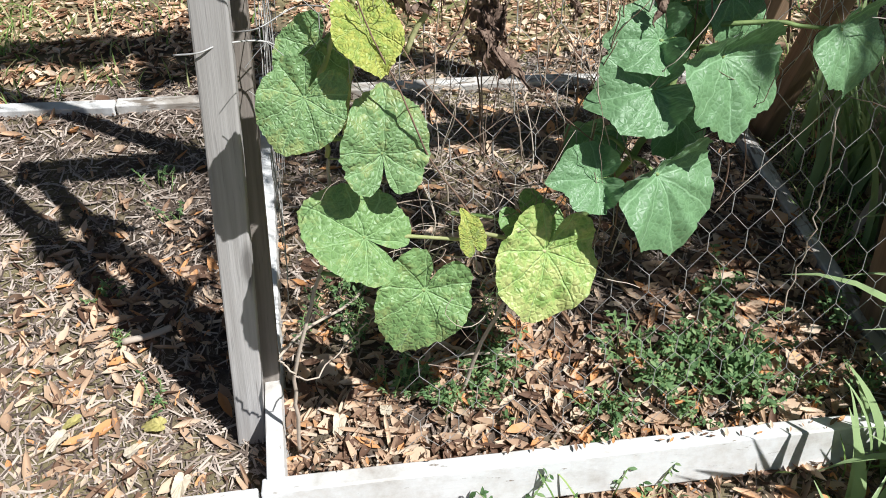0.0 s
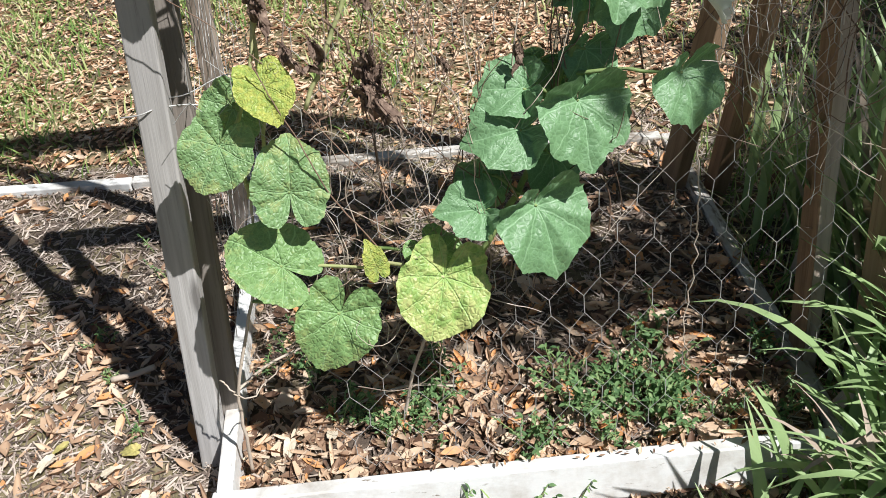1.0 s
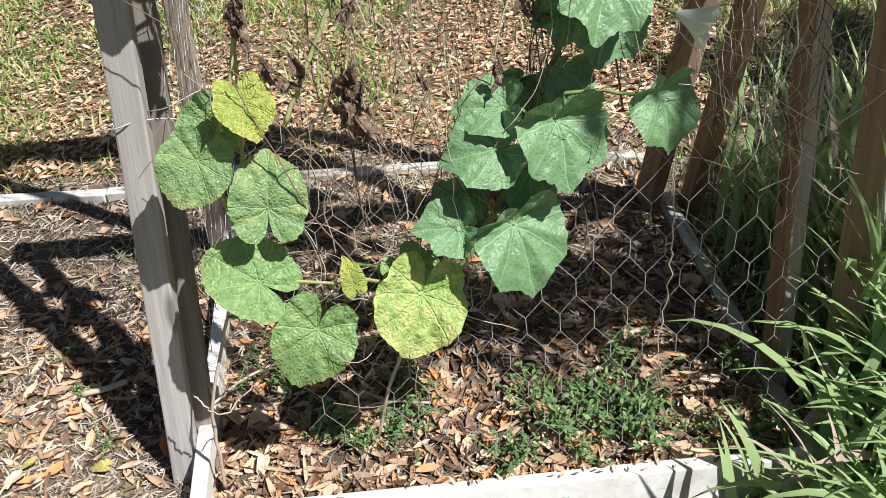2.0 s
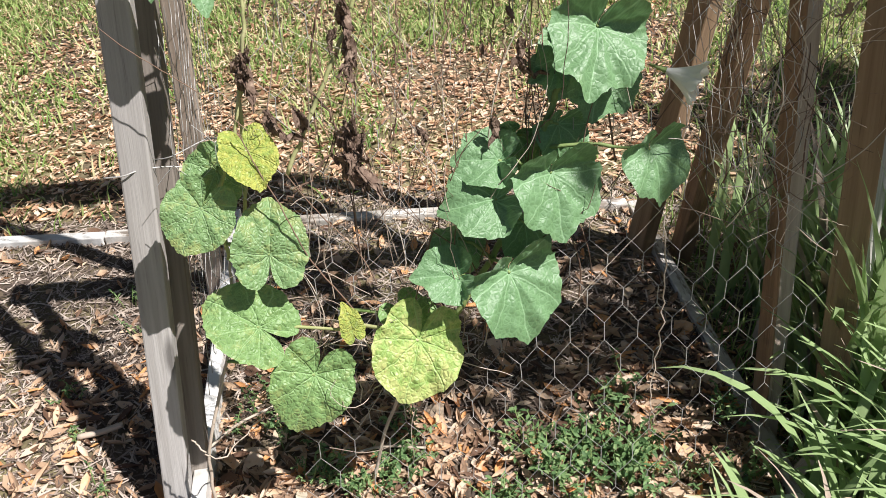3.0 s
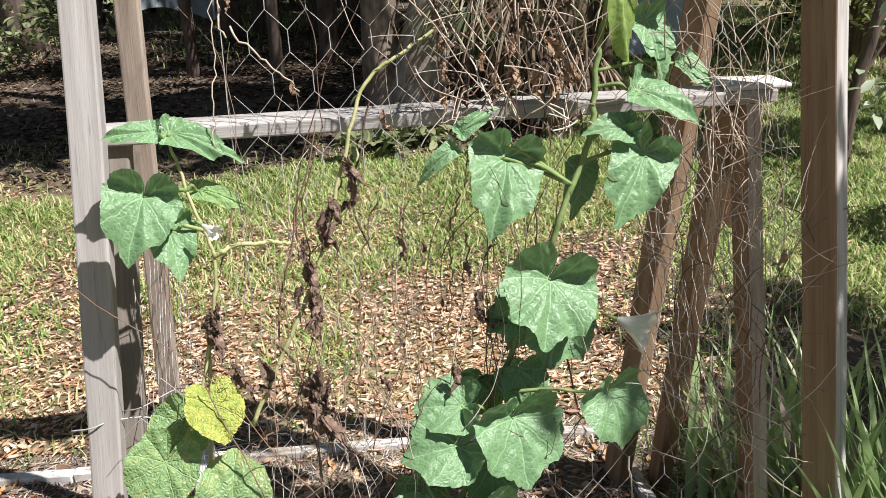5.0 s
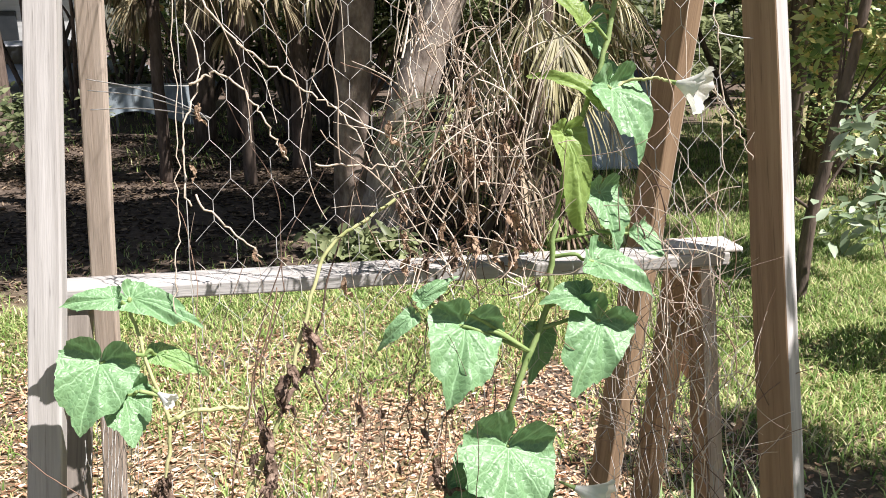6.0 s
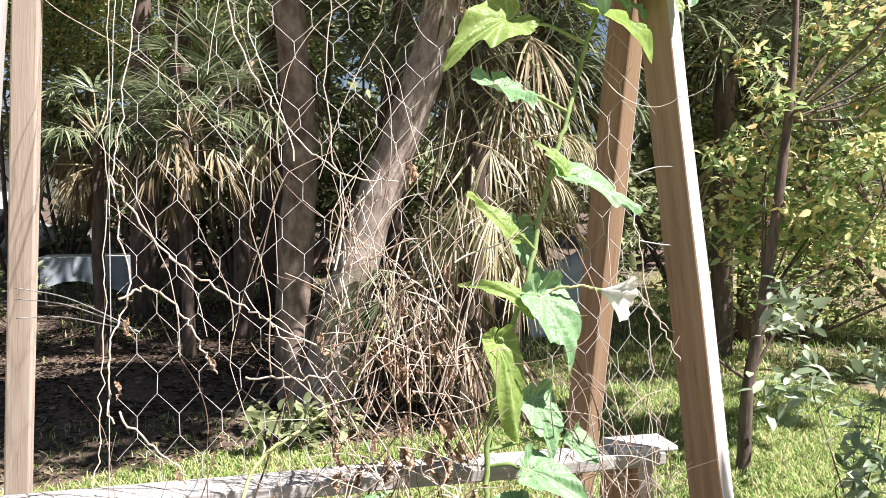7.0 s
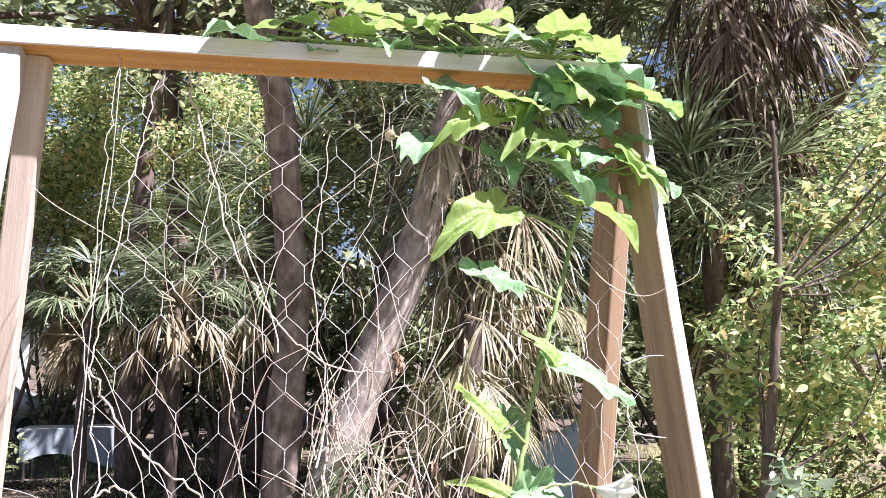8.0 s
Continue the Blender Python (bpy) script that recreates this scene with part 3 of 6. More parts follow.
board("back_board", (-0.425, 1.178), (-2.6, 1.33), next_bed, top=0.028)

# ---- the tall A-frame ----
frame_tall = thing("trellis_frame", "tall weathered wooden A-frame trellis over a garden bed", "trellis")
timber("front_leg", (-0.060, 0.128, -0.03), (0.074, 0.618, 2.285), 0.051, 0.038, WOOD_GREY, frame_tall, bow=0.015)
# Right legs: sunlight on the sun-facing sides is put into the wood colour.
timber("front_leg", (1.304, 0.118, -0.03), (1.257, 0.604, 2.285), 0.064, 0.062, WOOD_MID, frame_tall, roll=42, lit_wood=WOOD_GREY)
timber("rear_leg", (-0.066, 0.89, -0.03), (0.114, 0.655, 2.285), 0.046, 0.036, WOOD_TAN, frame_tall)
timber("rear_leg", (1.122, 0.89, -0.03), (1.274, 0.660, 2.280), 0.040, 0.075, WOOD_MID, frame_tall, roll=14, lit_wood=WOOD_TAN)
beam = timber("top_beam", (-0.10, 0.640, 2.298), (1.285, 0.622, 2.318), 0.100, 0.036, WOOD_PALE, frame_tall, "pale top beam, orange below", facing=(0, 0, 1))
beam.data.materials.append(WOOD_ORANGE)
for face in beam.data.polygons:
    if (beam.matrix_world.to_3x3() @ face.normal).z < -0.6:
        face.material_index = 1

# ---- the low A-frame ----
frame_low = thing("low_frame", "low weathered wooden A-frame with a flat rail", "garden frame")
# Left leg's weathered wood is darkened to stand in for leaf shade.
timber("front_leg", (-0.020, 0.178, -0.03), (0.044, 0.508, 1.158), 0.036, 0.040, WOOD_SHADED, frame_low)
# These two legs also have light painted on their sunward faces.
timber("front_leg", (1.196, 0.19, -0.03), (1.203, 0.512, 1.160), 0.034, 0.066, WOOD_BROWN, frame_low, lit_wood=WOOD_TAN)
timber("rear_leg", (1.243, 0.87, -0.03), (1.172, 0.525, 1.150), 0.044, 0.060, WOOD_BROWN, frame_low, lit_wood=WOOD_TAN)
timber("brace", (1.224, 0.56, 1.155), (1.275, 0.66, 0.86), 0.036, 0.05, WOOD_BROWN, frame_low)
timber("rail", (0.0, 0.512, 1.171), (1.245, 0.508, 1.176), 0.082, 0.026, WOOD_GREY, frame_low, "rail silvered pale by the sun", facing=(0, 0, 1))
timber("cap", (1.150, 0.515, 1.194), (1.272, 0.513, 1.194), 0.088, 0.010, WOOD_PALE, frame_low, "short bleached cap piece", facing=(0, 0, 1))

# ---- wire netting ----
def front_spot(u, v):
    x, z = 0.015 + u, 0.03 + v
    q = noise.noise_vector(Vector((x * 2.6, z * 2.6, 0.5)))
    w = noise.noise_vector(Vector((x * 17, z * 17, 3.5)))
    return (x + 0.015 * q.x + 0.003 * w.x, plane_y(z) + 0.014 + 0.010 * q.y - 0.10 * max(0.0, z - 2.0), z * 0.995 + 0.015 * q.z + 0.003 * w.z)


def in_front(p):
    left = 0.22 - 0.17 * min(1.0, max(0.0, (p.z - 0.42) / 0.25)) if p.z < 0.75 else min(0.27, 0.05 + (p.z - 0.75) * 0.8)
    return left < p.x < 1.19 and 0.06 < p.z < 2.285


netting("wire_netting", front_spot, 20, 38, 0.0640, 0.00056, "thin grey hexagonal chicken wire hung on the trellis", keep=in_front, pitch=0.0615, edges=[[(0.245, 0.9 + 0.08 * k) for k in range(18)]])


def right_spot(u, v):
    q = noise.noise_vector(Vector((u * 4, v * 4, 9.5)))
    z = 0.05 + v
    return (1.165 + 0.03 * q.x - 0.02 * z, 0.16 + 0.20 * z + u * (1 - 0.35 * z) + 0.02 * q.y, z + 0.03 * q.z)


netting("wire_netting", right_spot, 11, 17, 0.062, 0.00068, "loose chicken wire along the side of the low frame", keep=lambda p: 0.42 < p.z < 1.15)


def left_spot(u, v):
    q = noise.noise_vector(Vector((u * 4, v * 4, 19.5)))
    z = 0.05 + v
    return (0.034 + 0.012 * q.x + 0.03 * z, 0.14 + 0.22 * z + u * (1 - 0.35 * z) + 0.015 * q.y, z + 0.02 * q.z)


netting("wire_netting", left_spot, 12, 16, 0.060, 0.00068, "loose chicken wire stapled to the low frame", keep=lambda p: 0.28 < p.z < 0.95)


def back_spot(u, v):
    q = noise.noise_vector(Vector((u * 9, v * 9, 29.5)))
    return (0.0 + u * 0.95 + 0.05 * q.x, 0.97 - 0.35 * v + 0.10 * q.y, 0.05 + v * 0.8 + 0.05 * q.z)


netting("wire_netting", back_spot, 26, 11, 0.036, 0.0006, "crumpled fine chicken wire at the back of the bed", keep=lambda p: p.z > 0.03 and p.x < 0.95)


def tie_wire(points, radius, label):
    me = merged("tie_wire", [tube_arrays(curve_points(points, 6), radius, 5)])
    tagged(piece("tie_wire", smooth(me), WIRE), label, "wire")


tie_wire([(-0.055, 0.268, 0.73), (-0.02, 0.262, 0.735), (0.012, 0.28, 0.735), (0.07, 0.30, 0.72), (0.12, 0.26, 0.70), (0.16, 0.25, 0.70)], 0.0014, "thin grey wire tied round the grey leg")
tie_wire([(0.02, 0.30, 0.74), (0.06, 0.28, 0.755), (0.11, 0.32, 0.76), (0.15, 0.30, 0.77)], 0.0011, "thin grey wire tied round the grey leg")
tie_wire([(1.17, 0.47, 1.72), (1.22, 0.475, 1.735), (1.262, 0.462, 1.735), (1.29, 0.50, 1.73), (1.31, 0.55, 1.69)], 0.0014, "thin wire looped round the trellis leg")
tie_wire([(1.17, 0.45, 1.60), (1.23, 0.45, 1.59), (1.275, 0.43, 1.59), (1.30, 0.48, 1.59)], 0.0014, "thin wire looped round the trellis leg")
for dz in (0.0, 0.035, 0.055):
    tie_wire([(0.06, 0.66, 1.47 + dz), (0.14, 0.62, 1.475 + dz * 0.7), (0.22, 0.50, 1.48 + dz * 0.4), (0.30, 0.41, 1.475)], 0.0010, "thin wire strung from the leg to the netting")


# ---- gourd vines ----
vine_left = thing("gourd_vine", "gourd vine with yellowing leaves climbing the netting", "vine")
vine_right = thing("gourd_vine", "leafy green gourd vine climbing to the top beam", "vine")
seeds = np.random.RandomState(5)


def stem(points, radius, vine, material=STEM, name="stem", label=""):
    pts = np.array(curve_points(points, 8))
    pts += np.random.RandomState(len(pts)).normal(0, 0.0012, pts.shape)
    return piece(name, smooth(merged(name, [tube_arrays(pts, np.linspace(radius, radius * 0.7, len(pts)), 7)])), material, vine, label)


LEFT_STEM = [(0.03, 0.07, 0.02), (0.05, 0.09, 0.25), (0.12, 0.15, 0.47), (0.135, 0.19, 0.60), (0.13, 0.205, 0.70), (0.17, 0.23, 0.80), (0.205, 0.26, 0.93), (0.215, 0.275, 1.02), (0.19, 0.295, 1.10), (0.165, 0.325, 1.19)]
RIGHT_STEM = [(0.33, 0.15, 0.02), (0.40, 0.165, 0.26), (0.505, 0.170, 0.43), (0.6, 0.185, 0.6), (0.645, 0.215, 0.72), (0.695, 0.235, 0.84), (0.745, 0.27, 0.93), (0.767, 0.262, 1.026), (0.829, 0.298, 1.16), (0.846, 0.327, 1.267), (0.867, 0.352, 1.358), (0.901, 0.377, 1.45), (0.945, 0.404, 1.553), (0.996, 0.447, 1.712), (1.047, 0.48, 1.835), (1.096, 0.516, 1.966), (1.129, 0.544, 2.07), (1.065, 0.575, 2.2), (1.085, 0.58, 2.335)]
stem(LEFT_STEM[3:], 0.0038, vine_left, STEMPALE)
stem(LEFT_STEM[:4], 0.0036, vine_left, STRAW, "woody_stem", "dry woody foot of the vine")
stem(RIGHT_STEM[2:], 0.0058, vine_right)
stem(RIGHT_STEM[:3], 0.0040, vine_right, STRAW, "woody_stem", "dry woody foot of the vine")
stem([(0.215, 0.275, 1.02), (0.25, 0.27, 1.035), (0.30, 0.275, 1.035), (0.335, 0.28, 1.03)], 0.0045, vine_left, STEMPALE, "shoot", "pale bare shoot")
stem([(0.25, 0.215, 0.74), (0.30, 0.235, 0.84), (0.36, 0.262, 0.95), (0.395, 0.285, 1.04), (0.43, 0.315, 1.15), (0.474, 0.355, 1.262), (0.545, 0.375, 1.31), (0.62, 0.40, 1.36), (0.70, 0.44, 1.48)], 0.0040, vine_left, STEMPALE, "shoot", "long pale fading shoot")
stem([(0.205, 0.26, 0.93), (0.19, 0.25, 0.85), (0.18, 0.235, 0.74), (0.16, 0.21, 0.62)], 0.0045, vine_left, STEMPALE, "shoot")


def leaf(at, tip, width, kind, vine=None, lift=None):
    """A gourd leaf from its stalk's joint to its tip, with a stalk back to the vine's stem."""
    at, tip = Vector(at), Vector(tip)
    vine = vine or (vine_left if at.x < 0.5 else vine_right)
    high = min(1.0, max(0.0, (at.z - 1.5) / 0.6))
    size = (tip - at).length * (1.03 + 0.06 * high)
    x = ((tip - at) * Vector((1, 1 + 0.5 * high, 1 - 0.5 * high))).normalized()
    up = Vector(lift) if lift else Vector((0.25 + seeds.uniform(-0.5, 0.35) * high, -0.62 + 0.25 * high + seeds.uniform(-0.3, 0.3) * high, 0.75 + 0.15 * high))
    z = (up - x * up.dot(x)).normalized()
    m = Matrix((x, z.cross(x), z)).transposed().to_4x4()
    m.translation = at
    folded = 0.22 if kind == "lime" else seeds.uniform(0.05, 0.22)
    cup = (seeds.uniform(1.3, 1.6) if kind in ("green", "lime") else seeds.uniform(0.1, 0.5)) * (1 - 0.7 * high)
    half, outline = width / 2, (1.02, 0.97, 0.90, 0.90, 0.97, 0.90, 0.89)
    if at.z < 1.0 and width > 0.06:
        size, half = 0.93 * size, max(0.90 * half, 0.68 * size)
        outline = (1.0, 0.95, 0.90, 0.94, 1.08, 0.99, 0.97) if kind == "green" else (0.97, 0.96, 0.96, 0.98, 1.02, 1.0, 0.98)
    ob = piece("leaf", petal_leaf_mesh(size, half, seeds, seeds.uniform(0.1, 0.38), folded, cup, 0.028 + 0.06 * high, outline), BLADES[kind], vine, "", m)
    if kind in ("yellow", "mottled", "pale", "fading"):
        tagged(ob, {"fading": "leaf yellowing at its rim", "yellow": "yellowed leaf", "mottled": "leaf mottled yellow", "pale": "fading pale leaf"}[kind])
    run = LEFT_STEM if vine is vine_left else RIGHT_STEM
    goal = min((Vector(p) for p in curve_points(run, 4)), key=lambda p: (p - at).length + 0.8 * max(0, p.z - at.z))
    if (goal - at).length > 0.24:
        goal = at + (goal - at).normalized() * 0.12 + Vector((0, 0.04, 0))
    mid = (at + goal) / 2 + Vector((0, -0.012, 0.018)) - z * 0.01
    pts = curve_points([at - z * 0.004, at.lerp(mid, 0.6) - z * 0.006, mid, goal], 5)
    stalk = merged("stalk", [tube_arrays([m.inverted() @ Vector(p) for p in pts], np.linspace(0.0026, 0.0036, len(pts)), 6)])
    piece("stalk", smooth(stalk), STEMPALE if kind in ("yellow", "mottled") else STEM, ob)
    return ob


def flower(at, tip, vine=None, open_wide=1.0, petals=PETAL):
    at, tip = Vector(at), Vector(tip)
    vine = vine or (vine_left if at.x < 0.5 else vine_right)
    size = max(0.018, (tip - at).length)
    m = (tip - at).normalized().to_track_quat("Z", "Y").to_matrix().to_4x4()
    m.translation = at
    rings, spokes = 10, 80
    verts, faces = [], []
    for i in range(rings):
        f = i / (rings - 1)
        for j in range(spokes):
            t = 2 * math.pi * j / spokes
            lobe = 1 - 0.12 * f * (1 - abs(math.sin(2.5 * t)) ** 0.6) + 0.015 * f * math.sin(19 * t + 1)
            r = size * (0.07 + 0.52 * open_wide * f ** 1.2 * lobe)
            wave = 0.05 * f ** 3 * math.sin(5 * t + 1) + 0.03 * f ** 4 * math.sin(13 * t)
            verts.append((r * math.cos(t), r * math.sin(t), size * (0.05 + 0.85 * f - 0.10 * f ** 4 + wave)))
    for i in range(rings - 1):
        for j in range(spokes):
            k = (j + 1) % spokes
            faces.append((i * spokes + j, i * spokes + k, (i + 1) * spokes + k, (i + 1) * spokes + j))
    me = bpy.data.meshes.new("flower")
    me.from_pydata(verts, [], faces)
    ob = piece("flower", smooth(me), petals, vine, "white papery flower", m)
    calyx = merged("calyx", [tube_arrays([(0, 0, -0.35 * size), (0, 0, -0.1 * size), (0, 0, 0.08 * size), (0, 0, 0.3 * size)], [0.002, 0.003, 0.075 * size, 0.10 * size], 8)])
    piece("calyx", smooth(calyx), STEM, ob, "green flower base")
    return ob

leaf((0.114, 0.164, 0.720), (0.079, 0.112, 0.672), 0.130, "fading")
leaf((0.196, 0.187, 0.805), (0.217, 0.137, 0.766), 0.099, "yellow")
leaf((0.210, 0.141, 0.635), (0.223, 0.165, 0.724), 0.101, "fading")
leaf((0.177, 0.109, 0.513), (0.100, 0.126, 0.577), 0.158, "pale")
leaf((0.259, 0.083, 0.417), (0.219, 0.014, 0.348), 0.149, "pale")
leaf((0.442, 0.095, 0.463), (0.411, 0.014, 0.386), 0.176, "mottled")
leaf((0.331, 0.103, 0.491), (0.323, 0.115, 0.538), 0.047, "yellow")
leaf((0.604, 0.124, 0.570), (0.645, 0.048, 0.474), 0.188, "green")
leaf((0.512, 0.125, 0.573), (0.444, 0.102, 0.599), 0.099, "green")
leaf((0.583, 0.158, 0.697), (0.494, 0.131, 0.709), 0.146, "green")
leaf((0.677, 0.168, 0.733), (0.694, 0.094, 0.645), 0.189, "green")
leaf((0.841, 0.175, 0.759), (0.868, 0.116, 0.689), 0.122, "green")
leaf((0.595, 0.201, 0.745), (0.520, 0.187, 0.768), 0.064, "green")
leaf((0.751, 0.227, 0.952), (0.728, 0.137, 0.877), 0.181, "green")
leaf((0.692, 0.248, 0.881), (0.650, 0.217, 0.879), 0.067, "green")
leaf((0.150, 0.288, 1.066), (0.171, 0.228, 1.029), 0.088, "green", vine_left)
leaf((0.827, 0.329, 1.109), (0.817, 0.283, 1.047), 0.066, "green", vine_right)
leaf((0.196, 0.322, 1.117), (0.267, 0.291, 1.112), 0.043, "pale", vine_left)
leaf((0.124, 0.274, 1.127), (0.108, 0.199, 1.071), 0.121, "green", vine_left)
leaf((0.918, 0.278, 1.142), (0.864, 0.190, 1.074), 0.121, "green", vine_right)
leaf((0.689, 0.280, 1.148), (0.662, 0.189, 1.069), 0.134, "green", vine_right)
leaf((0.603, 0.285, 1.166), (0.549, 0.258, 1.139), 0.034, "green", vine_right)
leaf((0.888, 0.288, 1.179), (0.832, 0.263, 1.197), 0.066, "green", vine_right)
leaf((0.616, 0.291, 1.189), (0.660, 0.282, 1.230), 0.034, "green", vine_right)
leaf((0.166, 0.327, 1.210), (0.261, 0.294, 1.199), 0.062, "green", vine_left)
leaf((0.149, 0.299, 1.218), (0.087, 0.272, 1.230), 0.046, "green", vine_left)
leaf((0.910, 0.304, 1.238), (0.991, 0.248, 1.215), 0.087, "green", vine_right)
leaf((1.005, 0.353, 1.271), (1.041, 0.315, 1.240), 0.059, "green", vine_right)
leaf((0.939, 0.362, 1.341), (0.964, 0.304, 1.274), 0.086, "green", vine_right)
leaf((0.873, 0.359, 1.442), (0.908, 0.276, 1.319), 0.079, "lime", vine_right)
leaf((0.935, 0.372, 1.490), (0.874, 0.362, 1.563), 0.057, "lime", vine_right)
leaf((0.957, 0.379, 1.514), (1.000, 0.299, 1.442), 0.114, "green", vine_right)
leaf((0.965, 0.446, 1.540), (1.022, 0.416, 1.503), 0.065, "green", vine_right)
leaf((0.913, 0.406, 1.614), (0.874, 0.398, 1.697), 0.055, "lime", vine_right)
leaf((0.943, 0.470, 1.628), (0.956, 0.423, 1.568), 0.068, "green", vine_right)
leaf((1.020, 0.435, 1.723), (1.151, 0.401, 1.708), 0.101, "green", vine_right)
leaf((1.026, 0.436, 1.726), (1.002, 0.432, 1.787), 0.049, "lime", vine_right)
leaf((0.913, 0.477, 1.876), (0.959, 0.418, 1.844), 0.121, "green", vine_right)
leaf((0.945, 0.512, 2.006), (0.842, 0.449, 1.961), 0.109, "lime", vine_right)
leaf((1.103, 0.518, 2.028), (1.195, 0.452, 1.971), 0.099, "lime", vine_right)
leaf((0.810, 0.547, 2.139), (0.766, 0.493, 2.088), 0.082, "green")
leaf((0.860, 0.580, 2.262), (0.904, 0.521, 2.190), 0.091, "green")
leaf((0.957, 0.564, 2.205), (0.844, 0.487, 2.138), 0.079, "lime")
leaf((0.999, 0.568, 2.220), (0.996, 0.501, 2.120), 0.092, "lime")
leaf((1.009, 0.540, 2.116), (1.118, 0.471, 2.085), 0.078, "green")
leaf((0.964, 0.561, 2.120), (0.978, 0.524, 2.057), 0.084, "green")
leaf((1.103, 0.583, 2.275), (1.030, 0.509, 2.186), 0.101, "green")
leaf((1.152, 0.573, 2.239), (1.168, 0.494, 2.172), 0.107, "green")
leaf((1.101, 0.553, 2.094), (1.165, 0.518, 2.037), 0.091, "green")
leaf((1.179, 0.556, 2.177), (1.222, 0.481, 2.087), 0.071, "lime")
leaf((1.188, 0.565, 2.064), (1.219, 0.532, 2.019), 0.082, "green")
leaf((1.257, 0.579, 2.263), (1.328, 0.513, 2.240), 0.105, "green")
leaf((1.236, 0.595, 2.322), (1.265, 0.525, 2.247), 0.112, "green")
leaf((1.204, 0.620, 2.341), (1.250, 0.640, 2.414), 0.107, "green")
leaf((1.140, 0.620, 2.337), (1.187, 0.633, 2.388), 0.087, "lime")
leaf((0.728, 0.262, 0.905), (0.688, 0.205, 0.845), 0.135, "green")
leaf((0.775, 0.262, 0.870), (0.752, 0.190, 0.812), 0.130, "green")
leaf((0.630, 0.245, 0.765), (0.610, 0.215, 0.700), 0.120, "green")
leaf((0.700, 0.235, 0.785), (0.706, 0.190, 0.725), 0.110, "green")
leaf((0.640, 0.190, 0.625), (0.640, 0.135, 0.570), 0.120, "green")
leaf((0.525, 0.195, 0.600), (0.505, 0.150, 0.545), 0.095, "green")
leaf((0.135, 0.235, 0.745), (0.095, 0.200, 0.690), 0.110, "fading")
leaf((0.425, 0.150, 0.470), (0.470, 0.105, 0.425), 0.090, "pale")
flower((0.850, 0.190, 0.888), (0.907, 0.150, 0.874), open_wide=0.85)
flower((1.058, 0.360, 1.521), (1.104, 0.318, 1.506), open_wide=1.1)
stem([(0.944, 0.395, 1.500), (0.985, 0.382, 1.522), (1.025, 0.370, 1.528), (1.056, 0.361, 1.522)], 0.0030, vine_right, STEMPALE, "flower_stalk")
flower((0.209, 0.241, 1.085), (0.236, 0.222, 1.072), open_wide=0.6)



def tendril(start, heading, length, coil, vine):
    """A thin tendril that coils up towards its end."""
    p, d = Vector(start), Vector(heading).normalized()
    side = d.cross(Vector((0.3, 0.9, 0.2))).normalized()
    up = side.cross(d)
    pts = []
    for i in range(42):
        f = i / 41
        r = coil * max(0.0, f - 0.35)
        a = 26 * max(0.0, f - 0.35)
        pts.append(tuple(p + d * length * f + side * r * math.cos(a) + up * (r * math.sin(a) + 0.012 * math.sin(3 * f))))
    piece("tendril", smooth(merged("tendril", [tube_arrays(pts, np.linspace(0.0012, 0.0006, len(pts)), 5)])), STEMPALE, vine, "thin curling tendril")


for start, heading, length in (((0.775, 0.285, 1.02), (-0.4, -0.4, 0.5), 0.07), ((0.79, 0.30, 1.00), (0.7, -0.3, -0.4), 0.10), ((0.645, 0.205, 0.72), (0.5, -0.3, -0.2), 0.08), ((0.865, 0.38, 1.42), (0.5, -0.2, 0.6), 0.09), ((0.945, 0.44, 1.65), (0.6, -0.1, -0.1), 0.11), ((1.045, 0.51, 1.90), (-0.7, -0.2, 0.3), 0.10), ((1.06, 0.55, 2.05), (0.6, -0.2, 0.4), 0.08)):
    tendril(start, heading, length, 0.016, vine_right)
for start, heading, length in (((0.215, 0.27, 1.02), (0.6, -0.2, 0.5), 0.07), ((0.17, 0.225, 0.80), (0.5, -0.4, 0.3), 0.07), ((0.135, 0.185, 0.60), (0.7, -0.3, -0.2), 0.08)):
    tendril(start, heading, length, 0.014, vine_left)

# dried flower heads
for at, tip in (((0.759, 0.545, 2.144), (0.743, 0.53, 2.142)), ((0.648, 0.585, 2.387), (0.638, 0.57, 2.387)), ((0.665, 0.40, 1.155), (0.66, 0.385, 1.16))):
    bud = flower(at, tip, vine_right, 0.9, CREAM)
    tagged(bud, "cream withered flower head")

# the thick heap of leaves at the corner of the trellis
for k in range(17):
    x, z = 0.93 + 0.33 * seeds.uniform() ** 0.8, 2.10 + 0.27 * seeds.uniform()
    y = plane_y(z) - 0.03 - seeds.uniform(0, 0.09)
    a = seeds.uniform(0, 6.28)
    leaf((x, y, z), (x + 0.07 * math.cos(a), y - seeds.uniform(0.02, 0.06), z - 0.03 + 0.04 * math.sin(a)), seeds.uniform(0.08, 0.115), "lime" if k % 2 == 0 else "green", vine_right)

# leaves heaped over the right half of the top beam
for k in range(17):
    x = 0.50 + 0.044 * k + seeds.uniform(-0.02, 0.02)
    z = 2.33 + seeds.uniform(-0.01, 0.04) + 0.025 * (k % 3)
    a = (x, 0.60 + seeds.uniform(-0.04, 0.04), z)
    d = seeds.uniform(-1, 1)
    leaf(a, (x + 0.075 * d, a[1] - 0.05 - seeds.uniform(0, 0.03), z + seeds.uniform(-0.02, 0.05)), seeds.uniform(0.085, 0.12), "lime" if k % 3 else "green", vine_right)
stem([(1.085, 0.58, 2.335), (0.98, 0.585, 2.345), (0.84, 0.60, 2.345), (0.66, 0.59, 2.335), (0.52, 0.60, 2.34)], 0.005, vine_right)


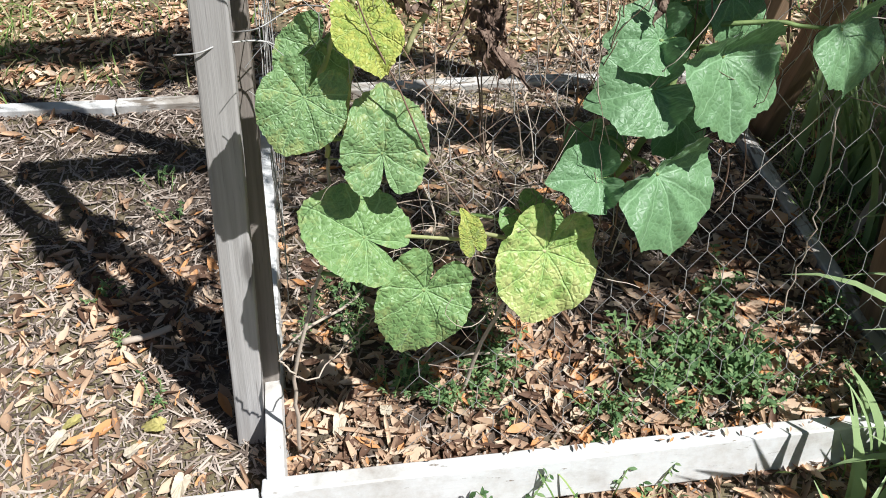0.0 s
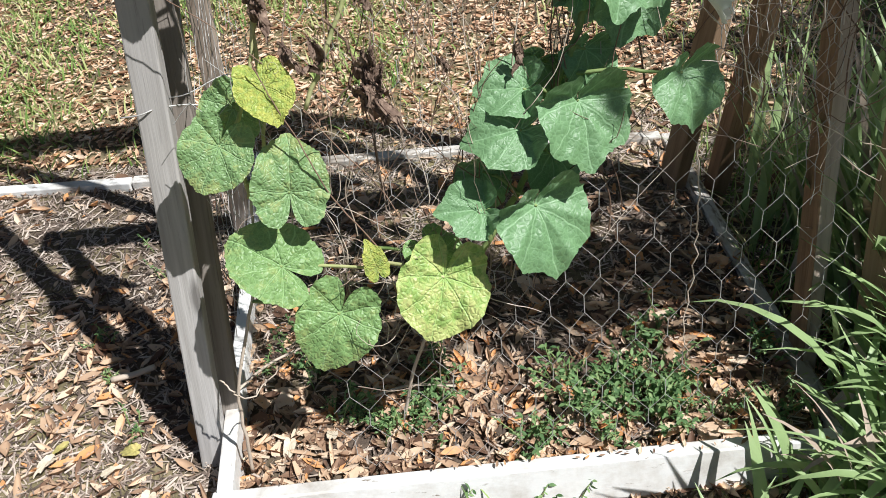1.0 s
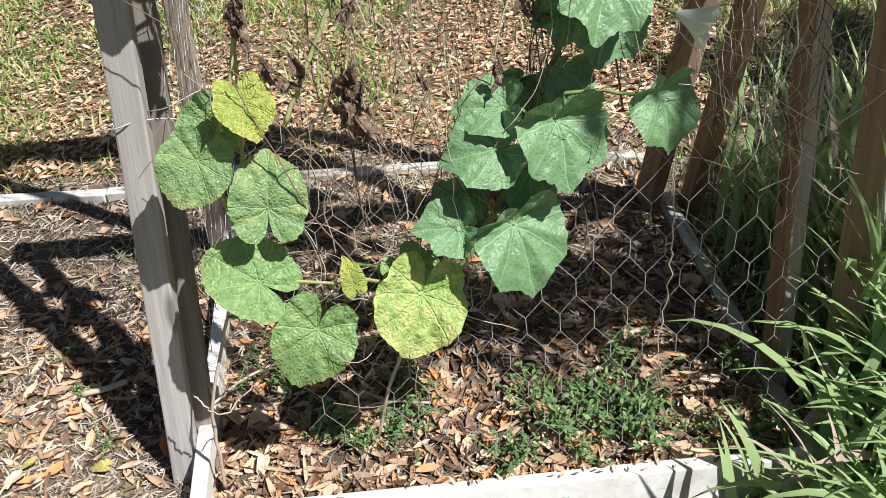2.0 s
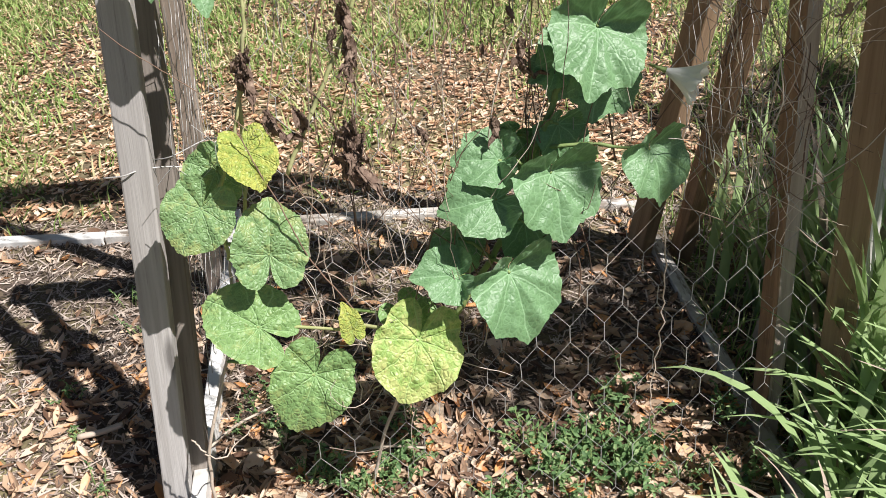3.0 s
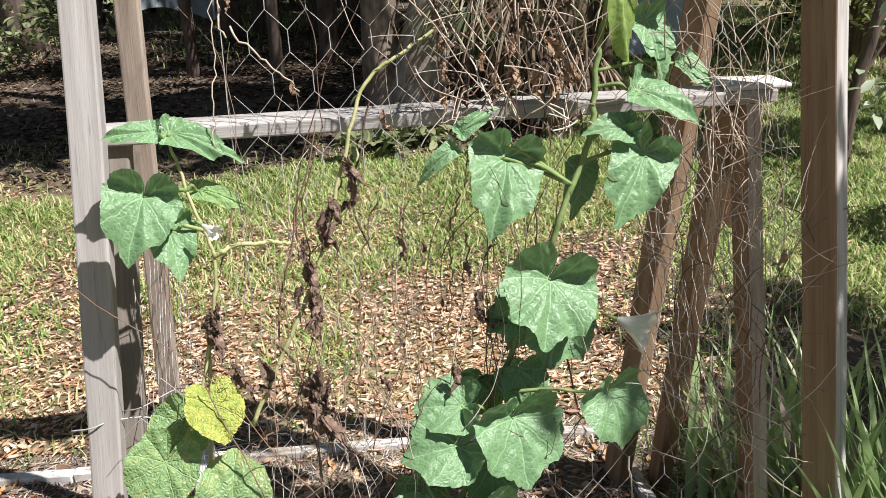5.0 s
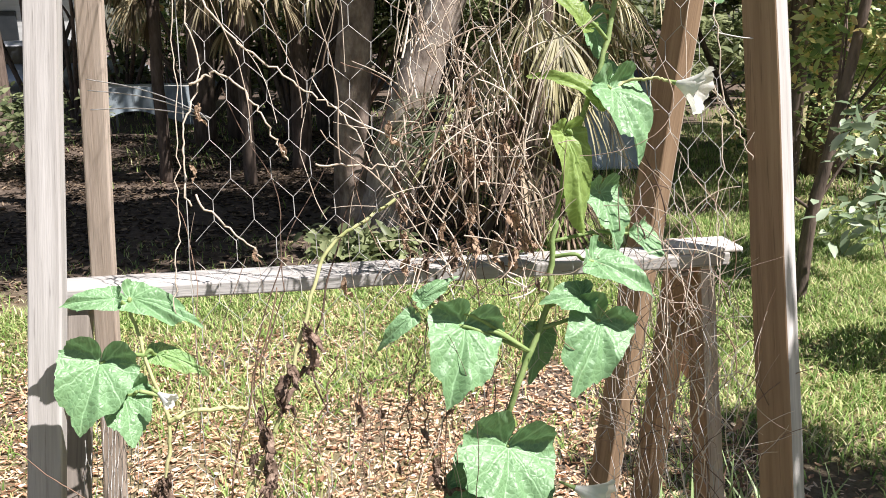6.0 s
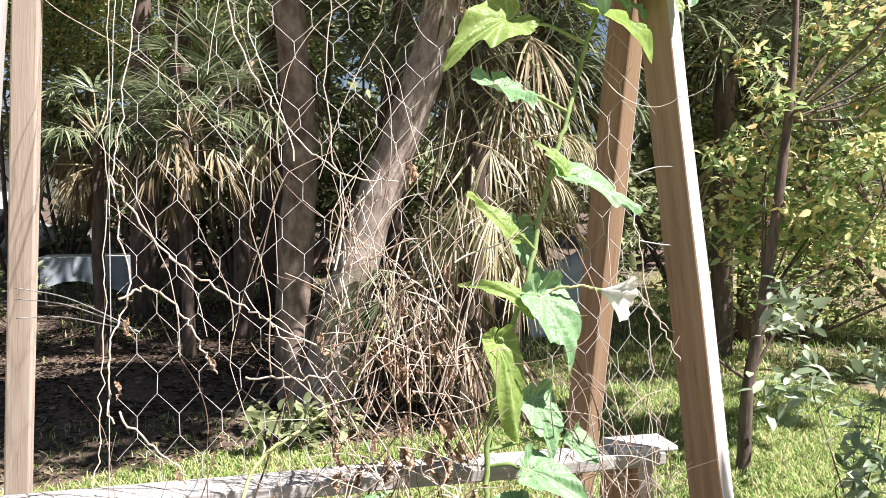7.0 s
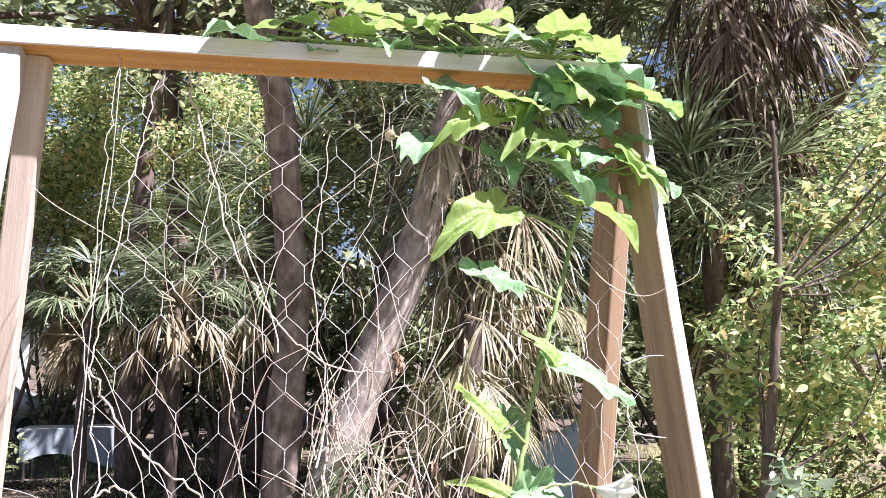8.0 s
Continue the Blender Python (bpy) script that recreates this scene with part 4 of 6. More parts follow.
# ---- dry stems, straw and dead leaves on the netting ----
def straw(name, seed, count, box, heading, spread, length, radius, material, label, wander=0.25, pull=(0, 0, 0), back=-0.018):
    rng = np.random.RandomState(seed)
    x0, x1, z0, z1 = box
    pairs = []
    for _ in range(count):
        x, z = rng.uniform(x0, x1), rng.uniform(z0, z1)
        h = Vector(heading) + Vector(rng.normal(0, spread, 3))
        pairs.append(strand(rng, (x, plane_y(z) + back + rng.uniform(-0.018, 0.018), z), h, length * rng.uniform(0.5, 1.4), wander, radius * rng.uniform(0.6, 1.5), pull=pull, back=back))
    return tagged(piece(name, merged(name, pairs), material), label, "dry vine", kind="stuff")


straw("dry_vine", 1, 115, (0.60, 0.84, 1.18, 1.60), (0.05, 0, 1.0), 0.5, 0.15, 0.0013, STRAW, "tangle of dry straw-coloured vine stems on the netting", 0.12)
straw("dry_vine", 8, 60, (0.60, 0.84, 1.17, 1.48), (0.1, 0, 0.7), 0.8, 0.13, 0.0011, DARKSTEM, "dark reddish-brown dead stems deep in the tangle", 0.14, (0, 0, 0), 0.02)
straw("dry_vine", 9, 75, (0.55, 0.84, 1.17, 1.50), (0.6, 0, 0.4), 0.9, 0.09, 0.0012, STRAW, "short broken straw caught in the chicken wire", 0.14)
straw("dry_vine", 10, 16, (0.60, 0.82, 1.40, 1.75), (0.1, 0, 1.0), 0.4, 0.24, 0.0009, STRAW, "dry stems trailing above the tangle", 0.10)
straw("dry_vine", 2, 18, (0.27, 0.74, 1.3, 2.05), (0.05, 0, 1), 0.22, 0.42, 0.0009, STRAW, "dry vine stems trailing up the chicken wire", 0.06, (0, 0, 0.03))
straw("dry_vine", 3, 38, (0.22, 0.78, 0.30, 0.95), (0, 0, 1), 0.25, 0.42, 0.0009, STRAW, "thin dry stems climbing the lower netting", 0.08, (0, 0, 0.05), 0.03)
straw("dry_vine", 4, 26, (0.28, 0.82, 0.35, 1.0), (0, 0, 1), 0.2, 0.5, 0.0014, DARKSTEM, "dark dead stems climbing the lower netting", 0.08, (0, 0, 0.05), 0.03)
straw("dry_vine", 5, 180, (0.95, 1.17, 0.60, 1.30), (0, 0, 1), 0.75, 0.15, 0.0009, STRAW, "dry vine stems wound round the frame legs", 0.09)
straw("dry_vine", 12, 60, (0.96, 1.18, 0.60, 1.28), (0.2, 0, 1), 0.6, 0.20, 0.0010, DARKSTEM, "dark dead stems wound round the frame legs", 0.09, (0, 0, 0), 0.01)
straw("dry_vine", 6, 46, (0.18, 0.45, 0.22, 0.62), (0.5, 0, 0.4), 0.8, 0.2, 0.0009, STRAW, "matted dry stems low on the netting", 0.17, (0, 0, 0), 0.02)
straw("dry_vine", 7, 14, (0.70, 1.15, 1.6, 2.2), (0, 0, -1), 0.5, 0.3, 0.0009, STRAW, "dry stems hanging below the top beam", 0.1)


def dry_run(points, radius, material=STRAW, label="long dry vine stem on the netting"):
    pts = np.array(curve_points(points, 10))
    pts += np.random.RandomState(int(1000 * abs(points[0][0]))).normal(0, 0.0026, pts.shape)
    tagged(piece("dry_vine", smooth(merged("dry_vine", [tube_arrays(pts, np.linspace(0.62 * radius, 0.4 * radius, len(pts)), 6)])), material), label, "dry vine")


dry_run([(0.262, 0.36, 1.34), (0.258, 0.39, 1.45), (0.285, 0.42, 1.55), (0.262, 0.46, 1.70), (0.275, 0.50, 1.85), (0.30, 0.56, 2.06), (0.33, 0.60, 2.24)], 0.0026)
dry_run([(0.235, 0.31, 1.18), (0.245, 0.35, 1.32), (0.25, 0.40, 1.50), (0.25, 0.47, 1.76), (0.252, 0.55, 2.05), (0.262, 0.60, 2.28)], 0.0018)
dry_run([(0.38, 0.60, 2.26), (0.42, 0.56, 2.10), (0.47, 0.52, 1.93), (0.55, 0.48, 1.79), (0.64, 0.46, 1.72), (0.75, 0.46, 1.71)], 0.0034)
dry_run([(0.26, 0.45, 1.72), (0.34, 0.42, 1.60), (0.45, 0.40, 1.52), (0.52, 0.39, 1.46), (0.57, 0.37, 1.36)], 0.0032)
dry_run([(0.27, 0.40, 1.53), (0.32, 0.40, 1.545), (0.37, 0.39, 1.50), (0.40, 0.38, 1.44), (0.42, 0.37, 1.41)], 0.0034)
dry_run([(0.46, 0.36, 1.405), (0.56, 0.37, 1.395), (0.66, 0.38, 1.43), (0.74, 0.40, 1.50)], 0.003)
dry_run([(0.27, 0.37, 1.36), (0.33, 0.35, 1.30), (0.37, 0.35, 1.26)], 0.003)
dry_run([(0.60, 0.40, 1.40), (0.63, 0.45, 1.62), (0.61, 0.52, 1.88), (0.64, 0.58, 2.15)], 0.0024)
dry_run([(1.16, 0.44, 1.52), (1.20, 0.42, 1.45), (1.25, 0.40, 1.36), (1.29, 0.38, 1.31)], 0.0026)
dry_run([(1.15, 0.45, 1.53), (1.22, 0.43, 1.44), (1.28, 0.40, 1.41)], 0.002)
dry_run([(1.17, 0.46, 1.65), (1.18, 0.42, 1.45), (1.165, 0.38, 1.25), (1.18, 0.35, 1.10)], 0.0022)
dry_run([(0.30, 0.24, 0.88), (0.335, 0.22, 0.80), (0.27, 0.20, 0.72), (0.22, 0.19, 0.70)], 0.0038, DARKSTEM)
dry_run([(0.88, 0.17, 0.63), (0.885, 0.12, 0.45), (0.87, 0.09, 0.30), (0.875, 0.07, 0.22)], 0.0024)
dry_run([(0.03, 0.07, 0.30), (0.07, 0.06, 0.26), (0.14, 0.10, 0.30), (0.19, 0.12, 0.34)], 0.0026)
dry_run([(0.482, 0.308, 1.098), (0.464, 0.294, 1.045), (0.445, 0.278, 0.988), (0.438, 0.259, 0.914), (0.434, 0.238, 0.838), (0.421, 0.219, 0.768)], 0.0024, DARKSTEM, "thin dark dead stem on the netting")
dry_run([(0.517, 0.301, 1.072), (0.520, 0.284, 1.006), (0.519, 0.266, 0.939), (0.505, 0.247, 0.872), (0.488, 0.233, 0.817)], 0.0024, DARKSTEM, "thin dark dead stem on the netting")
dry_run([(0.549, 0.287, 1.017), (0.547, 0.272, 0.964), (0.550, 0.263, 0.929), (0.525, 0.253, 0.891), (0.507, 0.244, 0.858)], 0.0024, DARKSTEM, "thin dark dead stem on the netting")
dry_run([(0.611, 0.306, 1.089), (0.596, 0.285, 1.012), (0.593, 0.269, 0.952), (0.587, 0.253, 0.891), (0.573, 0.238, 0.836)], 0.0024, DARKSTEM, "thin dark dead stem on the netting")
dry_run([(0.622, 0.286, 1.016), (0.622, 0.277, 0.983), (0.612, 0.267, 0.943), (0.600, 0.243, 0.854)], 0.0024, DARKSTEM, "thin dark dead stem on the netting")
dry_run([(0.679, 0.288, 1.021), (0.655, 0.278, 0.986), (0.639, 0.264, 0.933), (0.666, 0.243, 0.854), (0.658, 0.227, 0.797)], 0.0024, DARKSTEM, "thin dark dead stem on the netting")
dry_run([(0.578, 0.299, 1.063), (0.538, 0.296, 1.051), (0.513, 0.301, 1.072)], 0.0024, DARKSTEM, "thin dark dead stem on the netting")
dry_run([(0.434, 0.327, 1.167), (0.435, 0.319, 1.136), (0.411, 0.306, 1.088), (0.390, 0.291, 1.033), (0.362, 0.283, 1.003)], 0.0024, DARKSTEM, "thin dark dead stem on the netting")
dry_run([(0.360, 0.286, 1.016), (0.357, 0.274, 0.970), (0.358, 0.263, 0.930)], 0.0024, DARKSTEM, "thin dark dead stem on the netting")
dry_run([(0.249, 0.307, 1.091), (0.230, 0.286, 1.016), (0.209, 0.271, 0.959), (0.204, 0.260, 0.920)], 0.0024, DARKSTEM, "thin dark dead stem on the netting")
straw("dry_vine", 13, 44, (0.26, 0.74, 0.50, 0.92), (0, 0, 1), 0.14, 0.26, 0.0008, DARKSTEM, "thin brown dead stems standing behind the netting", 0.07, (0, 0, 0.05), 0.04)

dead_rng = np.random.RandomState(11)


def dead_leaf(x, z, size, material=DEAD, label="shrivelled dark brown dead leaf on the netting", out=0.012):
    m = pose(x, plane_y(z) - out, z, dead_rng.uniform(-180, 180), dead_rng.uniform(55, 115), dead_rng.uniform(-50, 50)) @ Matrix.Diagonal((0.95, 0.68, 0.62, 1))
    tagged(piece("dead_leaf", smooth(crumple(dead_rng, 1.05 * size)), material, None, "", m), label, "dead leaf", "dead leaves on the netting")


for x, z, size in ((0.436, 1.146, 0.035), (0.440, 1.111, 0.040), (0.406, 1.083, 0.035), (0.400, 1.064, 0.045), (0.388, 1.040, 0.030), (0.357, 1.024, 0.030), (0.361, 0.989, 0.040), (0.345, 0.953, 0.030), (0.363, 0.941, 0.040), (0.370, 0.913, 0.035), (0.356, 0.814, 0.060), (0.360, 0.768, 0.070), (0.336, 0.771, 0.040), (0.375, 0.794, 0.040), (0.207, 0.931, 0.045), (0.205, 0.908, 0.045), (0.512, 1.021, 0.026), (0.547, 1.014, 0.015), (0.242, 0.835, 0.045), (0.281, 0.844, 0.035), (0.629, 0.925, 0.030), (0.638, 0.896, 0.035), (0.583, 0.808, 0.030), (0.613, 0.975, 0.018), (0.468, 0.804, 0.025), (0.573, 0.925, 0.015)):
    dead_leaf(x, z, size)
for x, z, size in ((0.50, 1.215, 0.04), (0.60, 1.28, 0.05), (0.655, 1.42, 0.045), (0.72, 1.50, 0.04), (0.70, 1.44, 0.045), (0.68, 1.35, 0.04), (0.74, 1.38, 0.04), (0.60, 1.245, 0.045), (0.80, 1.56, 0.04), (0.285, 1.49, 0.04), (0.41, 1.43, 0.03), (0.27, 1.40, 0.03), (0.82, 1.30, 0.03), (1.16, 0.95, 0.04), (1.10, 1.1, 0.035), (0.86, 2.02, 0.04), (0.36, 1.27, 0.03), (0.745, 1.735, 0.06)):
    dead_leaf(x, z, 0.55 * size, DEADPALE, "pale crumpled dead leaf on the netting")

for k in range(34):
    dead_leaf(dead_rng.uniform(0.58, 0.82), dead_rng.uniform(1.20, 1.46), dead_rng.uniform(0.016, 0.036), DEADPALE if k % 3 else DEAD, "small shrivelled leaf in the dry tangle", dead_rng.uniform(0.0, 0.03))


# ---- grass, weeds and leaf litter ----
def lay(rng, n, x0, x1, y0, y1, chance=None, z=0.0):
    x, y = rng.uniform(x0, x1, n), rng.uniform(y0, y1, n)
    if chance is not None:
        sel = rng.uniform(0, 1, n) < chance(x, y)
        x, y = x[sel], y[sel]
    h = np.array([ground_height(a, b) for a, b in zip(x, y)])
    return np.stack([x, y, h + z], 1)


def patches(x, y, scale, seed):
    return np.array([noise.noise(Vector((a * scale, b * scale, seed))) for a, b in zip(x, y)])


def build_litter():
    rng = np.random.RandomState(21)
    spots = lay(rng, 34000, -1.7, 1.6, -0.5, 1.35, lambda x, y: np.where(x > -0.02, np.clip(1.15 - 1.9 * (y - 0.12) + 0.5 * patches(x, y, 3.1, 1.5), 0.22, 1), np.clip(0.27 + 0.45 * patches(x, y, 2.2, 5.5), 0.07, 1) * np.clip(3.0 + 1.9 * x + patches(x, y, 3.0, 9.4), 0, 1)), 0.006)
    size = 0.016 + 0.048 * rng.uniform(0, 1, len(spots)) ** 1.7
    near = mixed_litter("fallen_leaves", rng, spots, size, 0.36)
    tagged(piece("fallen_leaves", smooth(near), LITTER), "thick litter of dry brown and tan leaves", "fallen leaves", kind="stuff")
    thin = lambda x, y: np.clip(1.5 - 0.45 * (y - 1.2) + 0.9 * patches(x, y, 1.1, 4.4) - 1.0 * np.clip(x - 1.5, 0, 1.2), 0.05, 1) * np.clip(2.0 + 0.7 * x + patches(x, y, 1.5, 9.1), 0, 1)
    spots = lay(rng, 115000, -3.2, 4.5, 1.3, 4.6, thin, 0.008)
    size = 0.014 + 0.032 * rng.uniform(0, 1, len(spots)) ** 2
    far = mixed_litter("fallen_leaves", rng, spots, size, 0.25)
    tagged(piece("fallen_leaves", smooth(far), BLEACHED), "scattered dry leaves on the lawn", "fallen leaves", kind="stuff")
    spots = lay(rng, 36000, -5.5, 2.6, 4.25, 12.5, lambda x, y: np.clip(0.6 + 0.9 * patches(x, y, 0.9, 3.1), 0.1, 1), 0.01)
    far = mixed_litter("fallen_leaves", rng, spots, rng.uniform(0.04, 0.085, len(spots)), 0.3)
    tagged(piece("fallen_leaves", smooth(far), DUFF), "dry leaves under the trees", "fallen leaves", kind="stuff")
    chip = [(-0.5, -0.05, 0), (0.5, -0.04, 0), (0.5, 0.05, 0.01), (-0.5, 0.04, 0.02), (-0.45, 0, 0.06), (0.45, 0.0, 0.05)]
    chip_tris = [(0, 1, 5), (0, 5, 4), (1, 2, 5), (2, 3, 4), (2, 4, 5), (3, 0, 4)]
    spots = lay(rng, 66000, -1.5, 1.4, -0.4, 1.3, lambda x, y: np.where(x > -0.02, np.clip(0.3 + 0.9 * (y - 0.1), 0.3, 0.9), np.clip(2.9 + 2.0 * x + patches(x, y, 3.0, 9.4), 0, 1)), 0.006)
    chips = scatter("bark_mulch", chip, chip_tris, spots, turns(rng, len(spots), 0.2), 0.008 + 0.045 * rng.uniform(0, 1, len(spots)) ** 2.4)
    tagged(piece("bark_mulch", chips, CHIP), "shredded grey-bark darkened for crown shade mulch and twigs", "mulch", kind="stuff")

    n = 70
    x = rng.uniform(0.05, 1.15, n)
    off = rng.uniform(-0.014, 0.014, n)
    spots = np.stack([x, 0.0155 - 0.0488 * x + off, 0.0855 - 0.3 * off], 1)
    few = scatter("fallen_leaves", CURLED, LEAFLET_TRIS, spots, turns(rng, n, 0.2), rng.uniform(0.006, 0.022, n))
    tagged(piece("fallen_leaves", few, LITTER), "dry leaf scraps on the top of the white board", "fallen leaves", kind="stuff")


build_litter()


def build_lawn():
    rng = np.random.RandomState(31)
    near = lambda x, y: np.clip(0.02 + 0.5 * np.clip(x - 1.5, 0, 1) + 0.44 * (y - 1.85) + 0.70 * patches(x, y, 1.7, 8.8), 0.015, 1) * np.where((y > 4.0 + 0.5 * np.clip(0.7 * (x + 1.0), 0, 1) + 0.15 * patches(x, y, 1.3, 2.2)) & (x < 1.9), 0.05, 1)
    spots = lay(rng, 190000, -3.2, 5.4, 1.25, 5.6, near)
    tagged(piece("lawn_grass", grass("lawn_grass", rng, spots, 0.062, 0.0080, 1.0), GRASS), "patchy sunlit lawn grass", "grass", kind="stuff")
    spots = lay(rng, 26000, -8, 16, 5.4, 17, lambda x, y: np.clip(0.5 + 1.2 * patches(x, y, 0.5, 1.1), 0.1, 1) * np.where((y < 9) & (x < 2.2), 0.06, 1))
    tagged(piece("lawn_grass", grass("lawn_grass", rng, spots, 0.12, 0.014, 0.9), GRASS), "lawn grass running back under the trees", "grass", kind="stuff")
    spots = lay(rng, 42000, 2.0, 8.5, 5.2, 12.0, lambda x, y: np.clip(0.7 + 0.8 * patches(x, y, 0.8, 4.1), 0.1, 1))
    tagged(piece("lawn_grass", grass("lawn_grass", rng, spots, 0.08, 0.011, 0.9, 2), GRASS), "sunlit lawn beyond the citrus tree", "grass", kind="stuff")
    spots = lay(rng, 9000, 0.45, 2.4, -0.75, 1.25, lambda x, y: np.where((x > 1.2) | (y < -0.06), np.clip(0.25 + 1.0 * patches(x, y, 2.0, 6.1) + 0.35 * (x - 0.9), 0.02, 1), 0))
    tagged(piece("lawn_grass", grass("lawn_grass", rng, spots, 0.10, 0.005, 0.9), GRASS), "short grass beside the garden bed", "grass", kind="stuff")
    spots = lay(rng, 2600, -1.9, -0.2, 0.9, 1.9, lambda x, y: np.clip(0.9 * patches(x, y, 2.5, 3.3), 0.0, 1) * (y > 1.2))
    tagged(piece("lawn_grass", grass("lawn_grass", rng, spots, 0.07, 0.005, 0.8), GRASS), "tufts of grass behind the white board", "grass", kind="stuff")

    spots = lay(rng, 60000, -6.5, 7.5, -5.0, 1.3, lambda x, y: np.where((x > -1.7) & (x < 2.3) & (y > -0.6), 0, np.clip(0.45 + patches(x, y, 0.9, 7.1), 0.05, 1)))
    tagged(piece("lawn_grass", grass("lawn_grass", rng, spots, 0.06, 0.009, 1.0, 2), GRASS), "patchy lawn grass round the beds", "grass", kind="stuff")


build_lawn()


def tall_blade(rng, base, length, width, heading, bend):
    """One broad arching grass blade with a creased middle."""
    n = 9
    d = Vector((math.cos(heading), math.sin(heading), 0))
    side = Vector((-d.y, d.x, 0))
    bm = bmesh.new()
    rows = []
    p, tilt = Vector(base), rng.uniform(0.05, 0.3)
    for i in range(n + 1):
        f = i / n
        w = width * (0.55 + 1.6 * f * (1 - f)) * (1 - f ** 3) / 2 + 0.0004
        up = Vector((0, 0, 1)) * math.sin(tilt) + d * math.cos(tilt)
        rows.append([bm.verts.new(p - side * w), bm.verts.new(p - up * w * 0.35), bm.verts.new(p + side * w)])
        p = p + (Vector((0, 0, 1)) * math.cos(tilt) + d * math.sin(tilt)) * (length / n)
        tilt += bend / n * (0.6 + 1.2 * f)
        side = (side + Vector(rng.normal(0, 0.05, 3))).normalized()
    for a, b in zip(rows, rows[1:]):
        bm.faces.new((a[0], a[1], b[1], b[0]))
        bm.faces.new((a[1], a[2], b[2], b[1]))
    return bm


def tall_clump(seed, centre, count, label, low=0.25, high=0.62, arch=2.4):
    rng = np.random.RandomState(seed)
    clump = thing("grass_clump", label, "grass clump", "tall grass clumps")
    for _ in range(count):
        a, r = rng.uniform(0, 6.28), abs(rng.normal(0, 0.09))
        base = (centre[0] + r * math.cos(a), centre[1] + r * math.sin(a), 0.0)
        part("blade", tall_blade(rng, base, rng.uniform(low, high), rng.uniform(0.012, 0.036), rng.uniform(0, 6.28), rng.uniform(0.25 * arch, arch)), STRAW if rng.uniform() < 0.1 else TALL, clump, soft=True)
    return clump


tall_clump(41, (1.18, -0.18), 120, "lush broad-bladed grass clump against the white board", 0.18, 0.45)
tall_clump(42, (1.36, -0.06), 100, "lush broad-bladed grass clump at the foot of the trellis leg", 0.25, 0.55)
tall_clump(43, (1.42, 0.36), 90, "tall grass clump beside the garden bed", 0.35, 0.8, 1.1)
tall_clump(44, (0.95, -0.30), 46, "low grass clump in front of the white board", 0.12, 0.3)
tall_clump(45, (1.52, 0.20), 80, "tall grass clump beyond the trellis leg", 0.35, 0.8, 1.1)
tall_clump(46, (1.37, 0.62), 60, "tall grass clump beside the low frame", 0.3, 0.65, 1.0)
tall_clump(47, (1.38, -0.32), 140, "lush broad-bladed grass clump in the sun", 0.28, 0.6)
tall_clump(50, (1.56, -0.12), 110, "lush broad-bladed grass clump in the sun", 0.3, 0.65, 1.8)
tall_clump(51, (1.38, 0.03), 70, "lush broad-bladed grass clump beside the corner of the bed", 0.22, 0.5, 2.0)
tall_clump(52, (1.26, -0.12), 60, "arching broad-bladed grass clump over the white board", 0.16, 0.4, 2.2)
tall_clump(53, (1.41, 0.20), 80, "upright grass clump at the foot of the trellis leg", 0.35, 0.75, 1.0)
tall_clump(48, (1.20, -0.38), 110, "lush broad-bladed grass clump in the sun", 0.16, 0.42)


def weed(seed, x, y, size, leaves, label):
    """A small ferny weed: forked stems with many leaflets."""
    rng = np.random.RandomState(seed)
    plant = thing("weed", label, "weed", "weeds")
    pairs, spots, mats, sizes = [], [], [], []
    for _ in range(max(4, leaves // 9)):
        a, lean = rng.uniform(0, 6.28), rng.uniform(0.2, 1.1)
        tipv = Vector((math.cos(a) * lean, math.sin(a) * lean, 1.0)).normalized() * size * rng.uniform(0.6, 1.2)
        base = Vector((x + rng.normal(0, size * 0.25), y + rng.normal(0, size * 0.25), ground_height(x, y)))
        pts = [tuple(base), tuple(base + tipv * 0.5 + Vector((0, 0, size * 0.1))), tuple(base + tipv)]
        pairs.append(tube_arrays(pts, [0.0016, 0.0013, 0.0008], 5))
        for k in range(9):
            f = 0.3 + 0.7 * k / 8
            q = base + tipv * f + Vector((0, 0, size * 0.4 * f * (1 - f)))
            spots.append((q.x, q.y, q.z))
            sizes.append(size * rng.uniform(0.10, 0.22))
    tagged(piece("stem", merged("stem", pairs), STEM, plant), kind="stuff")
    n = len(spots)
    tagged(piece("foliage", smooth(scatter("foliage", LEAFLET, LEAFLET_TRIS, np.array(spots), turns(rng, n, 0.5), np.array(sizes))), WEED, plant), kind="stuff")


weed_rng = np.random.RandomState(51)
for k in range(14):
    weed(100 + k, 0.62 + 0.36 * weed_rng.uniform(-1, 1), 0.17 + 0.13 * weed_rng.uniform(-1, 1), weed_rng.uniform(0.05, 0.10), 100, "ferny green weed in the leaf litter of the bed")
for k in range(9):
    weed(130 + k, 0.98 + 0.16 * weed_rng.uniform(-1, 1), 0.18 + 0.18 * weed_rng.uniform(-1, 1), weed_rng.uniform(0.06, 0.12), 90, "ferny green weed in the leaf litter of the bed")
for k in range(7):
    weed(160 + k, 0.36 + 0.15 * weed_rng.uniform(-1, 1), 0.22 + 0.09 * weed_rng.uniform(-1, 1), weed_rng.uniform(0.05, 0.09), 80, "low green weed under the gourd leaves")
for k in range(5):
    weed(140 + k, 0.13 + 0.1 * weed_rng.uniform(-1, 1), 0.36 + 0.1 * weed_rng.uniform(-1, 1), 0.07, 80, "small green weed in the bed")
for x, y, size in ((-0.245, 0.22, 0.055), (-0.36, 0.50, 0.06), (-0.285, 0.86, 0.075), (-0.25, 0.74, 0.06), (-0.31, 0.38, 0.05)):
    weed(150 + int(100 * y), x, y, size, 45, "small pale green weed in the mulch")


